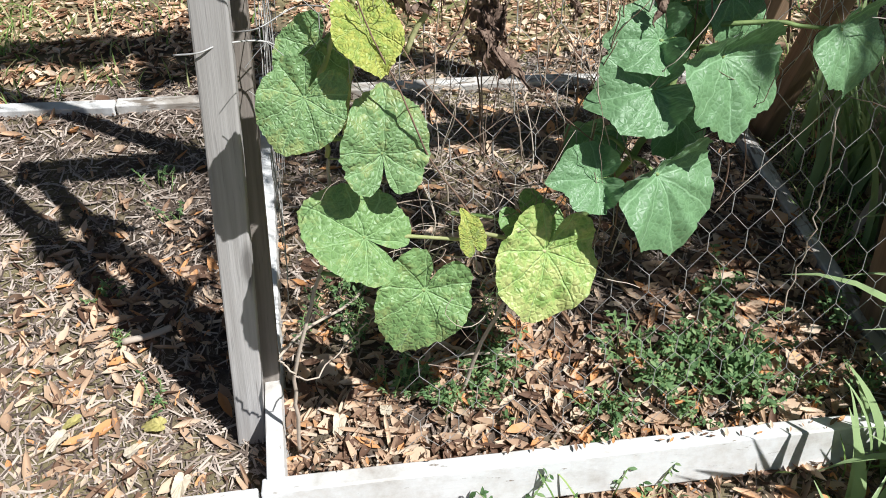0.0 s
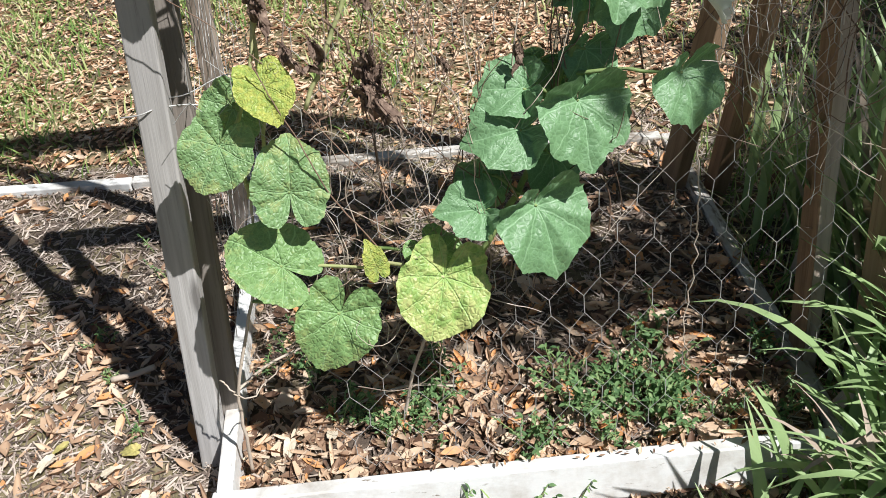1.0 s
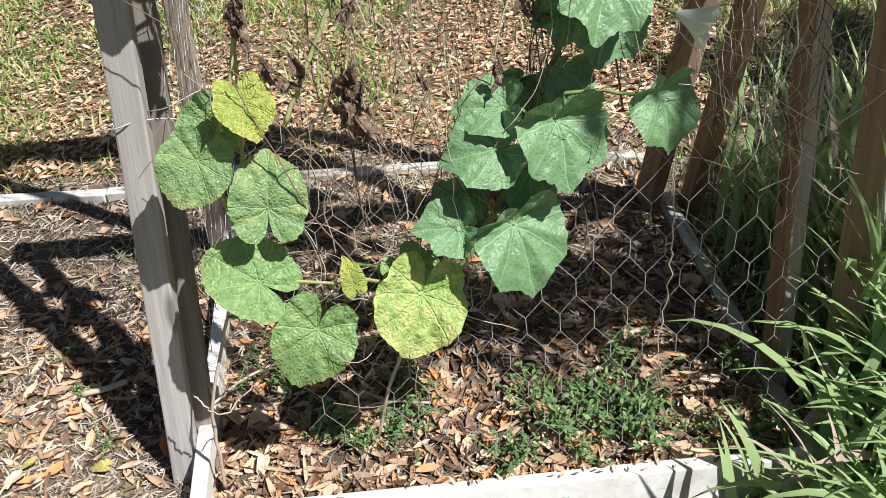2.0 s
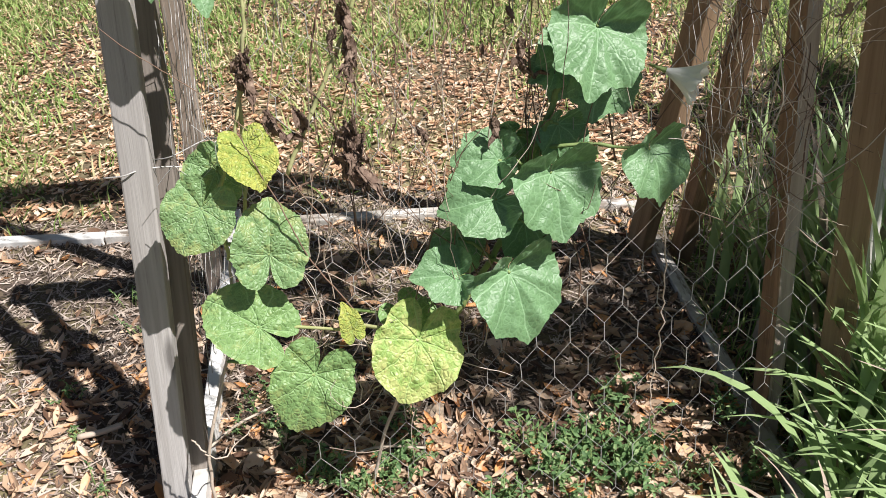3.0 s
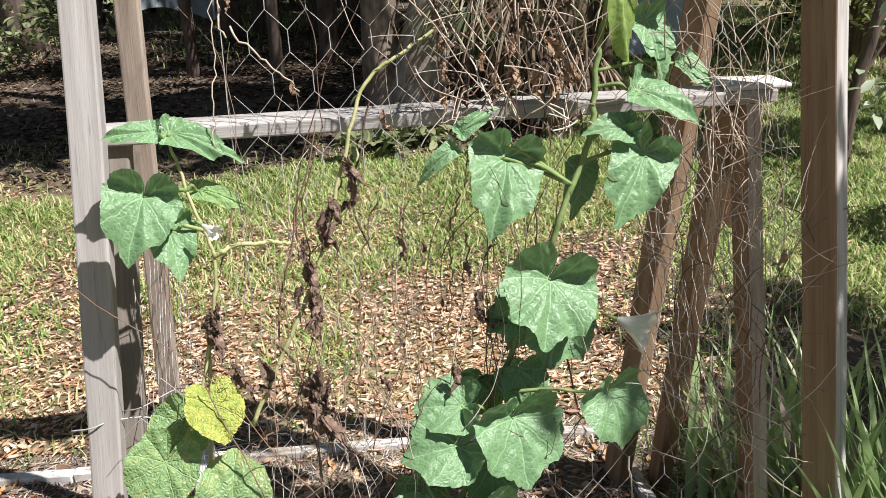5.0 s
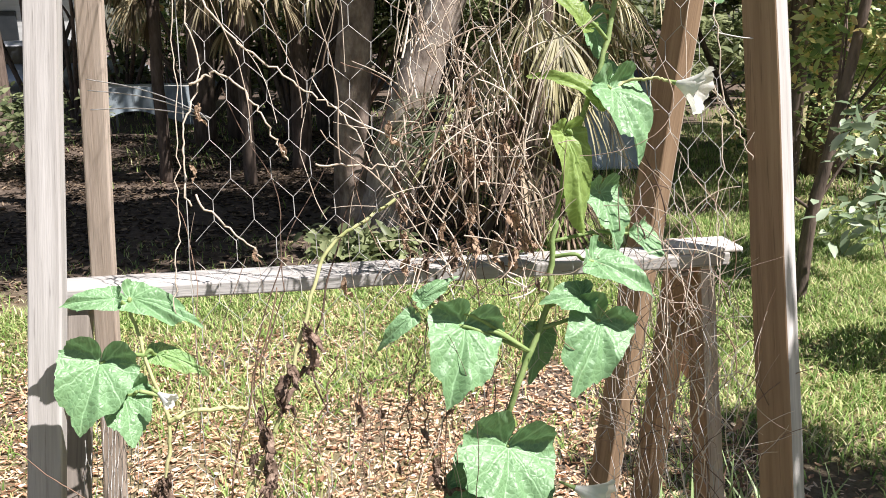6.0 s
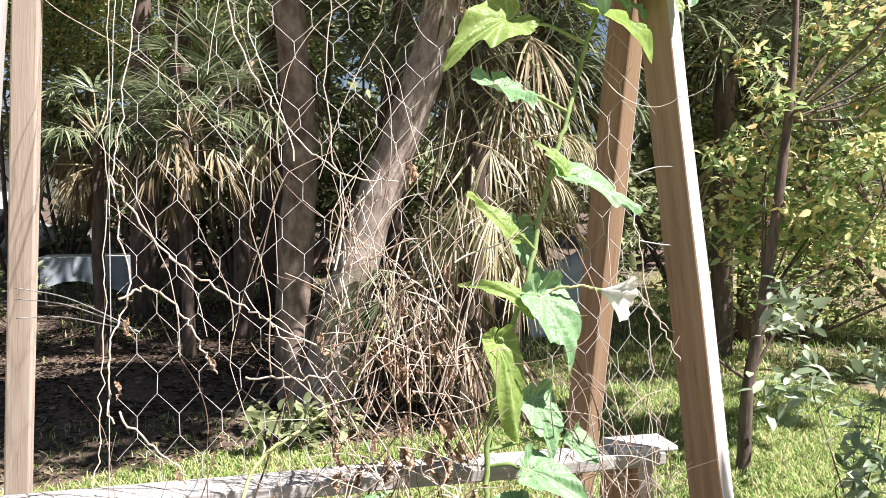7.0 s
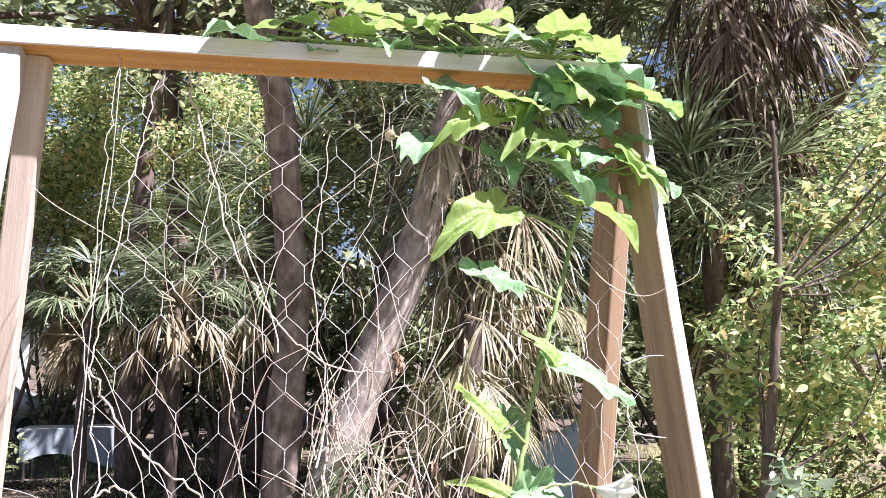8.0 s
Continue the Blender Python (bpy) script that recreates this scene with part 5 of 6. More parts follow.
for k in range(9):
    weed(170 + k, 0.10 + 0.085 * k, -0.125 - 0.05 * (k % 3), 0.085 + 0.02 * (k % 2), 30, "wiry little weed against the white board")


fallen_rng = np.random.RandomState(77)


def fallen_leaf(x, y, size, material, label):
    me = petal_leaf_mesh(size, size * 0.36, fallen_rng, 0.2, 0.35)
    m = pose(x, y, ground_height(x, y) + 0.022, fallen_rng.uniform(-18, 18), fallen_rng.uniform(-12, 12), fallen_rng.uniform(0, 360))
    tagged(piece("fallen_leaf", me, material, None, "", m), label, "fallen leaf", "large fallen leaves")


YELLOWED = plain("yellowed fallen leaf", [(0.3, (0.42, 0.38, 0.12)), (0.6, (0.66, 0.58, 0.22)), (0.8, (0.60, 0.40, 0.18))], 40, 0.6, through_share=0.2)
CREAMY = plain("bleached fallen leaf", [(0.3, (0.55, 0.46, 0.33)), (0.7, (0.80, 0.72, 0.58))], 40, 0.7, through_share=0.15)
for x, y, size, material, label in (
    (-0.375, 0.195, 0.038, YELLOWED, "yellow fallen leaf lying on the mulch"),
    (-0.225, 0.170, 0.042, YELLOWED, "yellow-green fallen leaf lying on the mulch"),
    (-0.395, 0.165, 0.040, CREAMY, "bleached fallen leaf lying on the mulch"),
    (-0.270, 0.115, 0.036, CREAMY, "bleached fallen leaf lying on the mulch"),
    (-0.175, 0.050, 0.040, CREAMY, "bleached fallen leaf lying on the mulch"),
    (0.105, 0.115, 0.036, CREAMY, "bleached fallen leaf in the garden bed"),
    (0.190, 0.120, 0.034, CREAMY, "bleached fallen leaf in the garden bed"),
):
    fallen_leaf(x, y, size, material, label)


def pale_stick(points, radius, label):
    tagged(piece("stick", smooth(merged("stick", [tube_arrays(curve_points(points, 5), radius, 7)])), STRAW), label, "stick")


pale_stick([(-0.31, 0.365, 0.03), (-0.26, 0.37, 0.034), (-0.215, 0.385, 0.036)], 0.007, "short bleached stick on the mulch")
pale_stick([(-0.02, 0.20, 0.10), (0.05, 0.30, 0.085), (0.14, 0.36, 0.08), (0.2, 0.45, 0.06)], 0.003, "grey twig lying over the white board")
pale_stick([(0.2, 0.18, 0.05), (0.34, 0.22, 0.06), (0.45, 0.21, 0.055)], 0.003, "thin dry twig on the leaf litter")


# ---- trees, palms and shrubs behind ----
def limb(points, radii, sides=14, rough=0.06, seed=0.0):
    pts = np.array(curve_points(points, 9))
    r = np.interp(np.linspace(0, 1, len(pts)), np.linspace(0, 1, len(radii)), radii)
    v, t = tube_arrays(pts, r, sides)
    for i in range(len(v)):
        n = noise.noise_vector(Vector(v[i]) * 4.5 + Vector((seed, 0, 0)))
        v[i] += np.array(n) * rough * r[i // sides]
    return v, t


def foliage(name, rng, centres, radius, count, size, material, parent, flat=0.8, droop=0.5, label=""):
    """A crown of small leaves gathered in uneven clumps round the centres."""
    centres = np.asarray(centres, float)
    pick = rng.randint(0, len(centres), count)
    d = rng.normal(0, 1, (count, 3))
    d /= np.linalg.norm(d, axis=1)[:, None]
    far = radius * rng.uniform(0.15, 1.0, count) ** 0.6
    place = centres[pick] + d * far[:, None] * np.array([1, 1, flat])
    ob = piece(name, scatter(name, LEAFLET, LEAFLET_TRIS, place, turns(rng, count, droop), size * rng.uniform(0.6, 1.3, count)), material, parent, label)
    return ob


def twigs(rng, foot, centres, radius):
    pairs = []
    for c in centres:
        foot_v, c = Vector(foot), Vector(c)
        mid = foot_v.lerp(c, 0.55) + Vector(rng.normal(0, 0.12, 3)) * (c - foot_v).length
        pairs.append(limb([foot_v, mid, c], [radius, radius * 0.6, radius * 0.2], 6, 0.05))
    return pairs


def fan(rng, hub, heading, length, spread=1.9, droop=0.5, leaflets=30, width=0.028):
    """A fan-shaped palm leaf: leaflets out from the hub, bending down at their ends."""
    hub, x = Vector(hub), Vector(heading).normalized()
    side = x.cross(Vector((0, 0, 1)))
    side = side.normalized() if side.length > 0.05 else Vector((1, 0, 0))
    up = side.cross(x)
    verts, tris = [], []
    for k in range(leaflets):
        a = spread * (k / (leaflets - 1) - 0.5) + rng.normal(0, 0.06)
        d = (x * math.cos(a) + side * math.sin(a) + up * rng.normal(0, 0.16)).normalized()
        w = (side * math.cos(a) - x * math.sin(a)) * width / 2
        l = length * rng.uniform(0.75, 1.05) * (1 - 0.25 * abs(a) / spread)
        base = len(verts)
        p = hub.copy()
        for i in range(5):
            f = i / 4
            q = p + up * 0.0
            ww = w * (0.35 + 2.4 * f * (1 - f)) * (1 - 0.4 * f) if i < 4 else w * 0.02
            verts += [tuple(q - ww), tuple(q + ww)]
            d = (d + Vector((0, 0, -1)) * droop * (0.15 + 0.9 * f) * 0.8).normalized()
            p = p + d * (l / 4)
        for i in range(4):
            b = base + 2 * i
            tris += [(b, b + 1, b + 3), (b, b + 3, b + 2)]
    return np.array(verts), np.array(tris)


def palm(seed, x, y, height, radius, green, dry, label, length=0.9, green_droop=0.35, dry_low=1.0, dead=None, live=None, thin=0.029):
    rng = np.random.RandomState(seed)
    tree = thing("palm_tree", label, "palm tree", "palm trees")
    foot, head = (x, y, -0.05), (x + rng.normal(0, 0.05), y, height)
    v, t = limb([foot, (x, y, height / 2), head], [radius * 1.2, radius, radius], 14, 0.25, seed)
    piece("trunk", trimesh("trunk", v, t), DARKBARK, tree)
    pairs, stalks = [], []
    for k in range(green):
        a, e = rng.uniform(0, 6.28), rng.uniform(-0.2, 1.2)
        d = Vector((math.cos(a) * math.cos(e), math.sin(a) * math.cos(e), math.sin(e)))
        hub = Vector(head) + Vector((0, 0, rng.uniform(-0.25, 0.1))) + d * length * rng.uniform(0.3, 1.05)
        stalks.append(tube_arrays([head, tuple(hub)], [0.012, 0.007], 5))
        pairs.append(fan(rng, hub, d + Vector((0, 0, -0.25)), length * rng.uniform(0.7, 1.0), 2.4, green_droop, 30, thin))
    if pairs:
        tagged(piece("frond", merged("frond", pairs), live or FROND, tree, "green fan-shaped fronds"), kind="stuff")
    pairs = []
    for k in range(dry):
        a, e = rng.uniform(0, 6.28), rng.uniform(-1.1, 0.1)
        d = Vector((math.cos(a) * math.cos(e), math.sin(a) * math.cos(e), math.sin(e)))
        h = Vector((x, y, height - rng.uniform(0, dry_low)))
        hub = h + d * length * rng.uniform(0.25, 1.0)
        stalks.append(tube_arrays([tuple(h), tuple(hub)], [0.012, 0.007], 5))
        pairs.append(fan(rng, hub, d * 0.7 + Vector((0, 0, -0.8)), length * rng.uniform(0.6, 1.0), 1.5, 0.6, 17, 1.3 * thin))
    if pairs:
        tagged(piece("dry_frond", merged("dry_frond", pairs), dead or FRONDDRY, tree, "dead straw-coloured fronds hanging down"), kind="stuff")
    tagged(piece("stalk", merged("stalk", stalks), FRONDDRY, tree), kind="stuff")
    return tree


def twin_tree():
    tree = thing("oak_tree", "large twin-trunked shade tree with grey-bark darkened for crown shade", "tree")
    v, t = limb([(0.98, 5.38, -0.1), (1.15, 5.33, 0.75), (1.365, 5.3, 1.45), (1.80, 5.3, 2.6), (2.10, 5.3, 3.66), (2.40, 5.3, 4.63), (2.8, 5.4, 6.2)], [0.25, 0.175, 0.155, 0.148, 0.142, 0.13, 0.10], 20, 0.16, 1)
    piece("trunk", smooth(trimesh("trunk", v, t)), BARK, tree)
    # Upright trunk: the crown's shade is put into a darker bark colour.
    v, t = limb([(0.90, 5.50, -0.1), (0.80, 5.5, 0.75), (0.87, 5.5, 1.9), (0.83, 5.5, 2.75), (0.75, 5.5, 3.6), (0.62, 5.5, 4.2), (0.3, 5.7, 6.0)], [0.22, 0.14, 0.125, 0.12, 0.118, 0.115, 0.09], 20, 0.16, 2)
    piece("trunk", smooth(trimesh("trunk", v, t)), SHADEDBARK, tree)
    rng = np.random.RandomState(61)
    centres = [(rng.uniform(-1.8, 3.7), rng.uniform(2.4, 4.2), rng.uniform(6.6, 8.4)) for _ in range(42)]
    centres += [(rng.uniform(-3.9, -0.6), rng.uniform(4.4, 5.8), rng.uniform(6.4, 8.0)) for _ in range(8)]
    centres += [(rng.uniform(3.0, 5.5), rng.uniform(7.8, 9.8), rng.uniform(6.0, 8.0)) for _ in range(10)]
    pairs = twigs(rng, (2.8, 5.4, 6.2), [c for c in centres if c[0] > 0.5][:14], 0.07) + twigs(rng, (0.3, 5.7, 6.0), [c for c in centres if c[0] <= 0.5][:16], 0.07)
    tagged(piece("limb", merged("limb", pairs), DARKBARK, tree), kind="stuff")
    tagged(foliage("crown", rng, centres, 0.85, 14500, 0.22, CANOPY, tree, 0.6), kind="stuff")


twin_tree()

# dead undergrowth and hanging fronds round the foot of the leaning trunk
palm(71, 2.36, 5.75, 3.75, 0.11, 40, 26, "cabbage palm with a skirt of dead hanging fronds", 1.0, 0.6, 2.2, None, None, 0.018)
palm(70, 2.75, 6.1, 2.7, 0.09, 30, 8, "palm with long drooping grey-green fronds", 1.05, 0.8, 0.8)
palm(72, 1.98, 5.25, 1.05, 0.10, 4, 30, "low palm shrouded in brown dead fronds", 0.7, 0.5, 0.8, FRONDBROWN, None, 0.02)
palm(80, 2.10, 5.0, 2.05, 0.08, 5, 34, "low palm draped in pale hanging frond strips", 0.60, 1.3, 0.9, FRONDPALE, FRONDPALE, 0.015)
palm(73, -0.15, 8.0, 2.30, 0.06, 26, 15, "cabbage palm with pale dry fronds under green ones", 0.60, 0.6, 0.35, None, None, 0.024)
palm(74, -1.05, 8.3, 2.30, 0.06, 24, 13, "cabbage palm with pale dry fronds under green ones", 0.60, 0.6, 0.35, None, None, 0.024)
palm(79, 0.40, 8.9, 2.75, 0.10, 16, 3, "cabbage palm with green fronds", 0.85, 0.4, 0.3)
palm(75, 1.05, 9.4, 3.6, 0.14, 16, 12, "cabbage palm with green fronds", 1.0, 0.35, 0.6)
palm(76, 5.95, 7.2, 6.3, 0.17, 12, 80, "tall cabbage palm with a thick brown skirt of dead fronds", 1.3, 0.35, 2.3, FRONDBROWN)
palm(77, 5.15, 6.6, 2.9, 0.10, 34, 2, "low palm with arching narrow fronds", 1.3, 0.5, 0.4)
palm(78, 3.3, 8.4, 5.6, 0.16, 10, 60, "cabbage palm with a brown skirt of dead fronds", 1.3, 0.35, 2.0, FRONDBROWN)


def citrus_tree():
    tree = thing("citrus_tree", "thin-trunked citrus tree with yellow-green leaves", "tree")
    rng = np.random.RandomState(81)
    v, t = limb([(3.33, 3.40, -0.03), (3.36, 3.40, 0.5), (3.44, 3.40, 0.96), (3.57, 3.42, 1.78), (3.66, 3.45, 2.5), (3.7, 3.5, 3.2)], [0.045, 0.038, 0.034, 0.03, 0.022, 0.012], 10, 0.12, 3)
    piece("trunk", smooth(trimesh("trunk", v, t)), DARKBARK, tree)
    centres = [(4.2 + rng.uniform(-0.8, 1.0), 3.6 + rng.uniform(-0.4, 0.5), rng.uniform(1.25, 3.9)) for _ in range(84)]
    centres = [c for c in centres if c[2] < 2.65 + 1.3 * max(0.0, c[0] - 4.0)]
    pairs = twigs(rng, (3.44, 3.4, 1.0), [c for c in centres if c[2] < 2.2][:9], 0.009) + twigs(rng, (3.6, 3.43, 2.1), [c for c in centres if c[2] >= 2.2][:14], 0.009)
    pairs += twigs(rng, (3.36, 3.40, 0.55), [(3.75, 3.3, 0.95), (3.15, 3.2, 0.9)], 0.012)
    tagged(piece("limb", merged("limb", pairs), DARKBARK, tree), kind="stuff")
    tagged(foliage("crown", rng, centres, 0.18, 5600, 0.080, CITRUS, tree, 0.9, 1.2), kind="stuff")


citrus_tree()


def shrub(seed, x, y, height, spread, count, size, material, label, category="shrub", low=0.25):
    rng = np.random.RandomState(seed)
    bush = thing("shrub", label, category, "shrubs")
    centres = [(x + rng.normal(0, spread), y + rng.normal(0, spread), rng.uniform(low, 1) * height) for _ in range(16)]
    tagged(piece("stem", merged("stem", twigs(rng, (x, y, -0.02), centres[:7], 0.005 if height < 2 else 0.007 * height)), DARKBARK, bush), kind="stuff")
    tagged(foliage("foliage", rng, centres, spread * 0.62, count, size, material, bush, 0.9, 0.8), kind="stuff")


shrub(91, 3.42, 2.55, 1.15, 0.27, 460, 0.10, SILVER, "grey-green shrub with long narrow leaves", low=0.08)
shrub(92, 3.75, 2.15, 0.75, 0.2, 240, 0.09, SILVER, "low grey-green shrub with long narrow leaves", low=0.08)
shrub(93, 0.80, 4.75, 0.22, 0.16, 420, 0.12, CANOPY, "dark green ferny shrub at the foot of the tree")
shrub(94, 7.6, 6.6, 3.4, 0.8, 2600, 0.13, CITRUS, "yellow-green shrub beyond the lawn")
shrub(95, 6.4, 4.9, 4.3, 0.75, 3000, 0.10, CITRUS, "tall leafy shrub at the edge of the lawn", low=0.35)
shrub(88, 6.3, 7.0, 3.3, 0.8, 8000, 0.085, CITRUS, "sunlit yellow-green shrub beyond the lawn", low=0.12)
shrub(96, -3.4, 14.2, 6.8, 1.1, 13000, 0.095, CITRUS, "sunlit yellow-green tree behind the palms", "tree", low=0.5)
shrub(97, -1.2, 14.3, 7.0, 1.15, 15000, 0.095, CITRUS, "sunlit yellow-green tree behind the palms", "tree", low=0.55)
shrub(90, 0.3, 11.4, 5.6, 0.8, 10000, 0.095, CITRUS, "sunlit yellow-green tree behind the palms", "tree", low=0.45)
shrub(89, 6.4, 9.6, 6.8, 0.9, 5000, 0.2, CANOPY, "dense leafy tree behind the tall palm", "tree", low=0.25)
shrub(98, -2.6, 9.0, 0.9, 0.4, 700, 0.12, CANOPY, "dark low shrub in the shade")
shrub(99, -4.4, 8.2, 0.8, 0.4, 600, 0.12, CANOPY, "dark low shrub in the shade")


for k in range(6):
    shrub(300 + k, -4.4 + 1.5 * k, 15.4 + 0.5 * (k % 2), 6.8, 0.9, 11000, 0.13, CITRUS if k < 4 else CANOPY, "dense leafy tree at the back of the yard", "tree", low=0.4 if k < 2 else 0.2)


def trunk_tree(seed, x, y, height, radius, label, count=2600):
    rng = np.random.RandomState(seed)
    tree = thing("oak_tree", label, "tree", "shade trees")
    v, t = limb([(x, y, -0.1), (x + 0.05, y, height * 0.5), (x + rng.normal(0, 0.2), y, height)], [radius * 1.3, radius, radius * 0.7], 14, 0.2, seed)
    piece("trunk", smooth(trimesh("trunk", v, t)), DARKBARK, tree)
    centres = [(x + rng.normal(0, 1.3), y + rng.normal(0, 1.2), height + rng.uniform(-0.6, 2.2)) for _ in range(16)]
    tagged(piece("limb", merged("limb", twigs(rng, (x, y, height * 0.9), centres, radius * 0.4)), DARKBARK, tree), kind="stuff")
    tagged(foliage("crown", rng, centres, 0.95, count, 0.24, CANOPY, tree, 0.7), kind="stuff")


trunk_tree(101, -3.6, 11.0, 7.0, 0.17, "dark-barked shade tree at the back of the yard", 700)
trunk_tree(102, -0.95, 11.2, 7.2, 0.13, "dark-barked shade tree at the back of the yard", 700)
trunk_tree(103, -0.50, 11.8, 7.4, 0.15, "dark-barked shade tree at the back of the yard", 700)
trunk_tree(104, 0.85, 12.5, 7.4, 0.17, "dark-barked shade tree at the back of the yard", 700)
trunk_tree(105, 4.2, 9.8, 5.6, 0.2, "dark-barked shade tree at the back of the yard")
trunk_tree(106, 2.6, 11.8, 5.6, 0.2, "dark-barked shade tree at the back of the yard")
# Added out of view so that its crown shades the tall palm's skirt.
trunk_tree(108, 7.9, 6.3, 7.4, 0.2, "unseen tall tree added to shade the palm skirt")
trunk_tree(107, 8.9, 10.2, 5.4, 0.2, "dark-barked shade tree at the back of the yard")


def far_wood():
    rng = np.random.RandomState(111)
    centres = [(rng.uniform(-22, 26), rng.uniform(20, 26), rng.uniform(0.6, 13.0)) for _ in range(360)]
    ob = foliage("far_trees", rng, centres, 1.9, 38000, 0.5, CANOPY, None, 0.8)
    tagged(ob, "wall of dark trees closing the yard", "trees", kind="stuff")


far_wood()
for k in range(9):
    shrub(200 + k, -1.9 + 1.6 * k, 15.6 + (k % 3), 3.0 + 0.7 * (k % 2), 0.75, 1500, 0.26, CANOPY, "dense dark shrub at the back of the yard", low=0.12)


def shade_tree():
    """The tree at the side whose dappled shade falls on the bed."""
    tree = thing("oak_tree", "small leafy tree shading the side of the bed", "tree")
    rng = np.random.RandomState(121)
    v, t = limb([(4.05, -0.80, -0.05), (3.95, -0.75, 1.2), (3.70, -0.6, 2.4), (3.5, -0.45, 3.4)], [0.08, 0.07, 0.055, 0.03], 12, 0.15, 5)
    piece("trunk", smooth(trimesh("trunk", v, t)), BARK, tree)
    centres = [(3.52 + rng.uniform(-0.08, 0.9), -0.36 + rng.uniform(-0.40, 0.42), rng.uniform(2.75, 3.7)) for _ in range(15)]
    centres += [(rng.uniform(3.2, 4.1), rng.uniform(-0.25, 0.55), rng.uniform(2.9, 3.7)) for _ in range(6)]
    centres += [(rng.uniform(3.10, 3.37), rng.uniform(-0.55, -0.28), rng.uniform(2.9, 3.5)) for _ in range(2)]
    centres += [(2.32 + 0.20 * k, -0.68, 3.2) for k in range(2)]
    centres += [(2.84, -0.62, 3.3), (3.16, -0.46, 3.2), (3.33, -0.56, 3.2), (3.63, -0.43, 3.2), (3.83, -0.08, 3.2)]
    centres += [(rng.uniform(3.45, 4.3), rng.uniform(-0.05, 0.6), rng.uniform(2.9, 3.6)) for _ in range(6)]
    tagged(piece("limb", merged("limb", twigs(rng, (3.70, -0.6, 2.4), centres, 0.022)), BARK, tree), kind="stuff")
    tagged(foliage("crown", rng, centres, 0.25, 4100, 0.10, CANOPY, tree, 0.8), kind="stuff")


shade_tree()


# ---- things under the trees ----
def table():
    ob = thing("table", "folding table under the trees with a hanging pale cloth", "table")
    bm = bmesh.new()
    bmesh.ops.create_cube(bm, size=1, matrix=Matrix.Translation((-1.85, 13.0, 0.715)) @ Matrix.Diagonal((1.62, 0.72, 0.045, 1)))
    bmesh.ops.bevel(bm, geom=bm.edges[:], offset=0.012, segments=2, affect="EDGES")
    part("tabletop", bm, PETAL, ob, "white tabletop")
    for x in (-2.55, -1.15):
        for y in (12.72, 13.28):
            piece("leg", smooth(merged("leg", [tube_arrays([(x, y, 0), (x, y, 0.35), (x, y, 0.70)], 0.018, 8)])), CARPAINT, ob)
    verts, faces = [], []
    for i in range(41):
        u = i / 40
        x = -2.62 + 1.52 * u
        for j in range(7):
            w = j / 6
            verts.append((x + 0.03 * math.sin(9 * u + w), 12.615 - 0.05 * w * math.sin(26 * u), 0.735 - 0.48 * w * (1 - 0.25 * math.sin(5 * u))))
    for i in range(40):
        for j in range(6):
            q = i * 7 + j
            faces.append((q, q + 7, q + 8, q + 1))
    me = bpy.data.meshes.new("table_cloth")
    me.from_pydata(verts, [], faces)
    solid = piece("table_cloth", smooth(me), CLOTH)
    tagged(solid, "pale blue cloth hanging over the table edge", "cloth")


table()


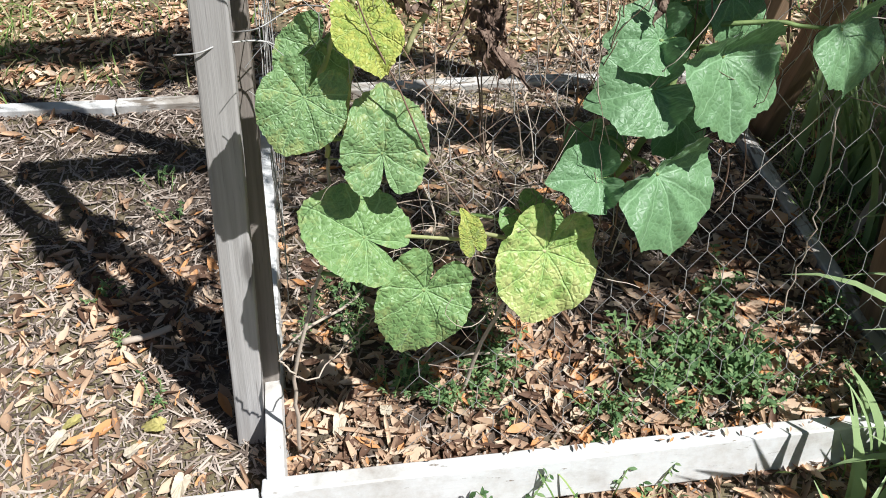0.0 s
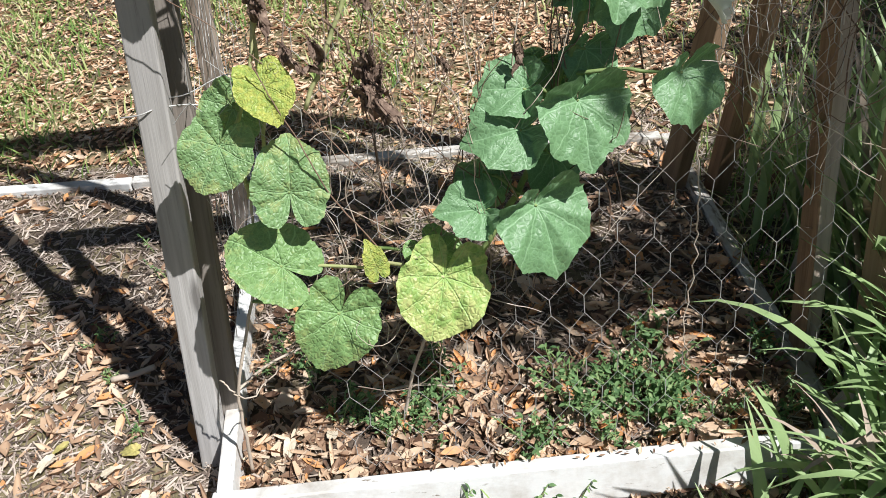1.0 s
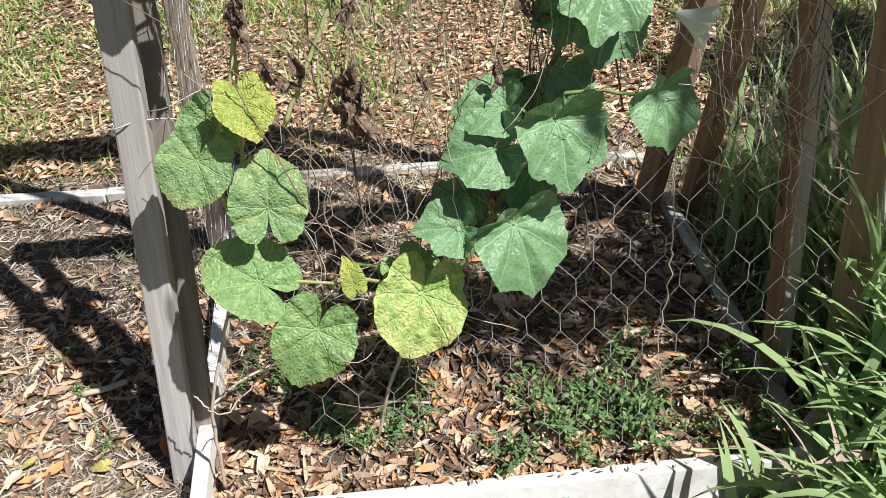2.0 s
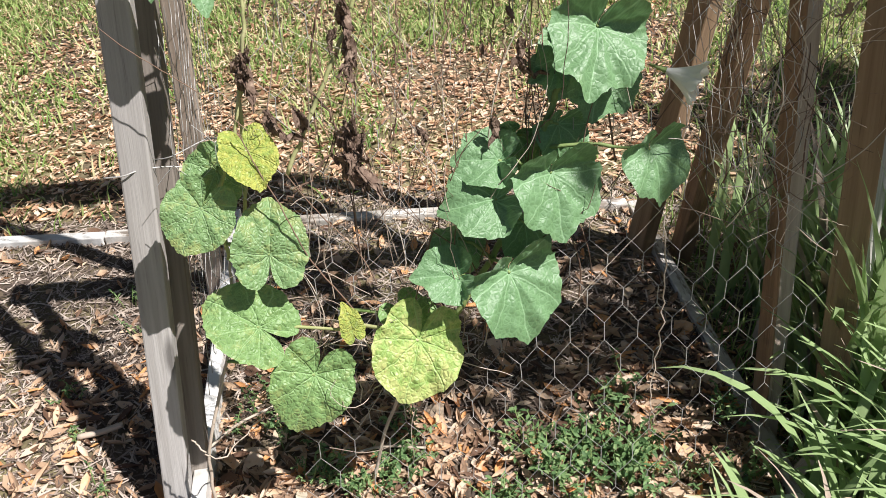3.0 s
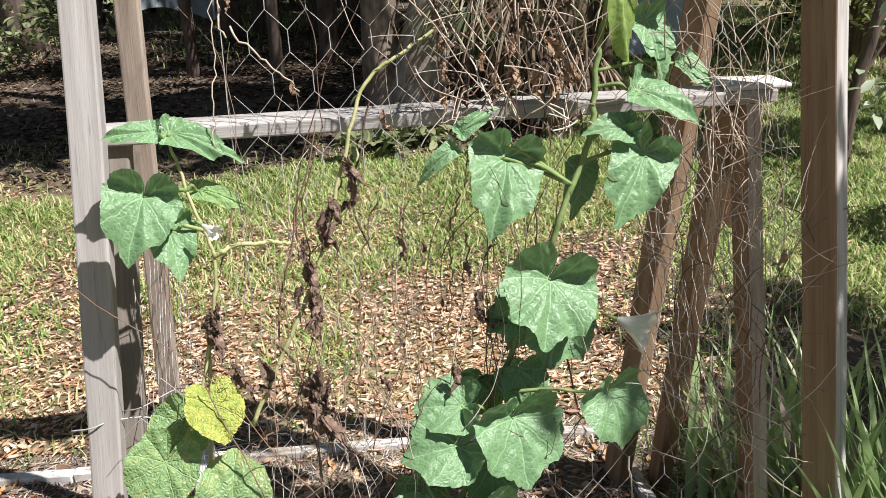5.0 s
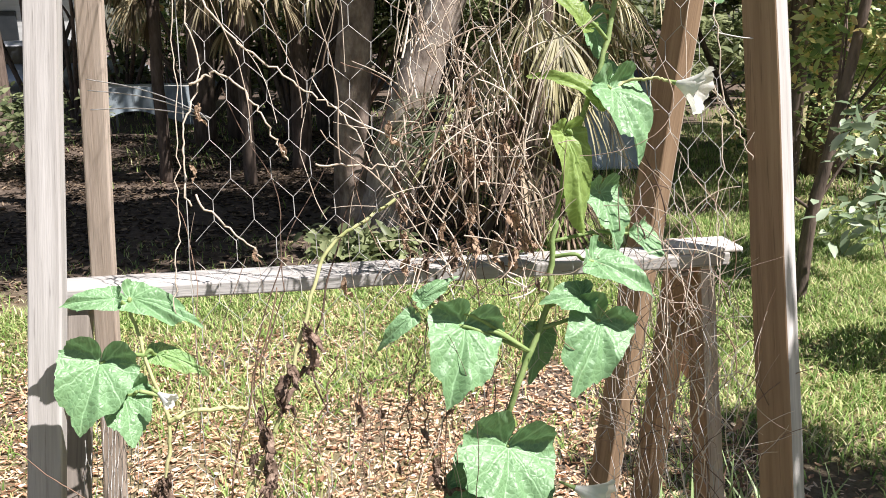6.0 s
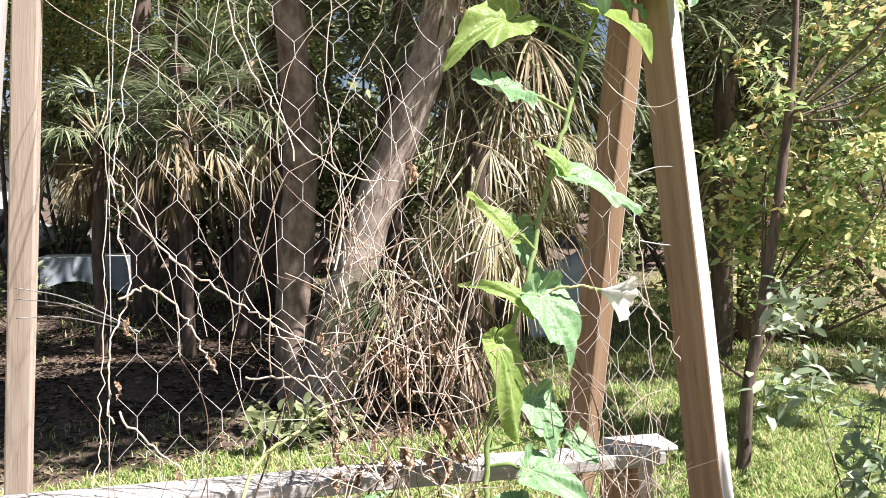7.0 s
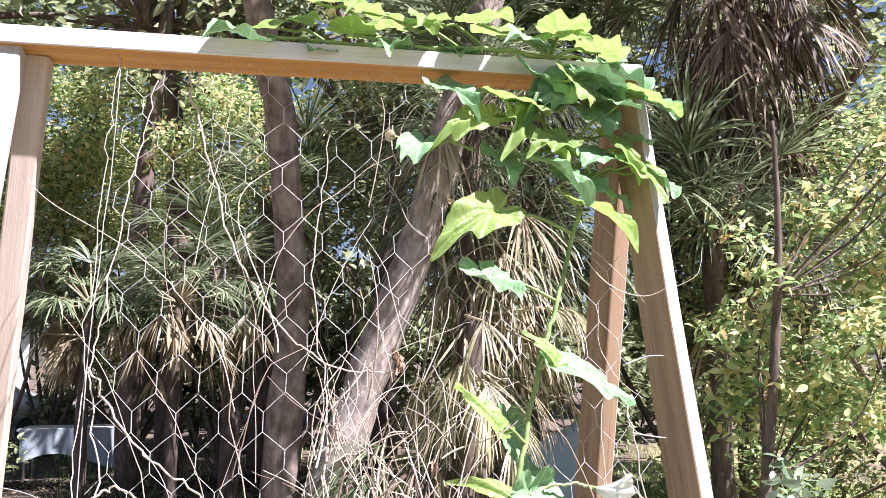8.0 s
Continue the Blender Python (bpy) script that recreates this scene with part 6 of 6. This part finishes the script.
def car():
    ob = thing("car", "silver car parked far off beyond the trees", "car")
    body = [(-2.1, 0.35), (-2.15, 0.7), (-1.5, 0.85), (-0.9, 1.35), (0.6, 1.4), (1.35, 0.95), (2.1, 0.85), (2.15, 0.4)]
    bm = bmesh.new()
    left = [bm.verts.new((x, -0.82, z)) for x, z in body]
    right = [bm.verts.new((x, 0.82, z)) for x, z in body]
    bm.faces.new(left)
    bm.faces.new(right[::-1])
    for i in range(len(body)):
        k = (i + 1) % len(body)
        bm.faces.new((left[i], right[i], right[k], left[k]))
    bmesh.ops.recalc_face_normals(bm, faces=bm.faces[:])
    bmesh.ops.bevel(bm, geom=bm.edges[:], offset=0.07, segments=3, affect="EDGES")
    place = pose(-5.0, 18.4, 0.0, 0, 0, 8)
    part("body", bm, CARPAINT, ob, "", place, soft=True)
    for x0, x1 in ((-0.85, -0.15), (-0.05, 0.7)):
        bm = bmesh.new()
        q = [bm.verts.new(v) for v in ((x0 - 0.3 if x0 < -0.5 else x0, -0.83, 0.92), (x1 + (0.3 if x1 > 0.5 else 0), -0.83, 0.92), (x1, -0.83, 1.27), (x0, -0.83, 1.27))]
        g = bmesh.ops.extrude_face_region(bm, geom=[bm.faces.new(q)])
        for v in [v for v in g["geom"] if isinstance(v, bmesh.types.BMVert)]:
            v.co.y -= 0.012
        part("window", bm, DARKGLASS, ob, "dark side window", place)
    for x in (-1.35, 1.35):
        for y in (-0.80, 0.80):
            bm = bmesh.new()
            bmesh.ops.create_cone(bm, cap_ends=True, segments=24, radius1=0.32, radius2=0.32, depth=0.2, matrix=Matrix.Translation((x, y, 0.32)) @ Matrix.Rotation(math.pi / 2, 4, "X"))
            bmesh.ops.bevel(bm, geom=bm.edges[:], offset=0.02, segments=2, affect="EDGES")
            part("wheel", bm, RUBBER, ob, "black tyre", place)


car()


def tarp_heap():
    verts, faces = [], []
    n, m = 22, 14
    for i in range(n + 1):
        for j in range(m + 1):
            u, w = i / n, j / m
            ridge = 1.2 * (1 - abs(2 * w - 1) ** 1.6) * (0.55 + 0.45 * u)
            k = 0.08 * noise.noise(Vector((u * 5, w * 5, 7.7)))
            verts.append((3.6 + 0.95 * u, 8.0 + 1.0 * w, max(0.02, 0.9 * ridge + k)))
    for i in range(n):
        for j in range(m):
            q = i * (m + 1) + j
            faces.append((q, q + m + 1, q + m + 2, q + 1))
    me = bpy.data.meshes.new("tarpaulin")
    me.from_pydata(verts, [], faces)
    tagged(piece("tarpaulin", smooth(me), TARP), "blue-grey tarpaulin draped over a heap", "tarpaulin")


tarp_heap()


def house():
    ob = thing("house", "pale single-storey house half hidden by the trees", "house")
    for name, at, size, mat in (("wall", (-7.6, 19.6, 1.3), (7.0, 0.2, 2.6), SIDING), ("roof", (-7.6, 20.6, 2.95), (7.8, 3.0, 0.25), DARKBARK)):
        bm = bmesh.new()
        bmesh.ops.create_cube(bm, size=1, matrix=Matrix.Translation(at) @ Matrix.Diagonal((*size, 1)))
        bmesh.ops.bevel(bm, geom=bm.edges[:], offset=0.02, segments=1, affect="EDGES")
        part(name, bm, mat, ob)
    for x in (-9.2, -6.2):
        bm = bmesh.new()
        bmesh.ops.create_cube(bm, size=1, matrix=Matrix.Translation((x, 19.48, 1.45)) @ Matrix.Diagonal((0.9, 0.05, 1.1, 1)))
        bmesh.ops.bevel(bm, geom=bm.edges[:], offset=0.01, segments=1, affect="EDGES")
        part("window", bm, DARKGLASS, ob, "dark window pane")


house()
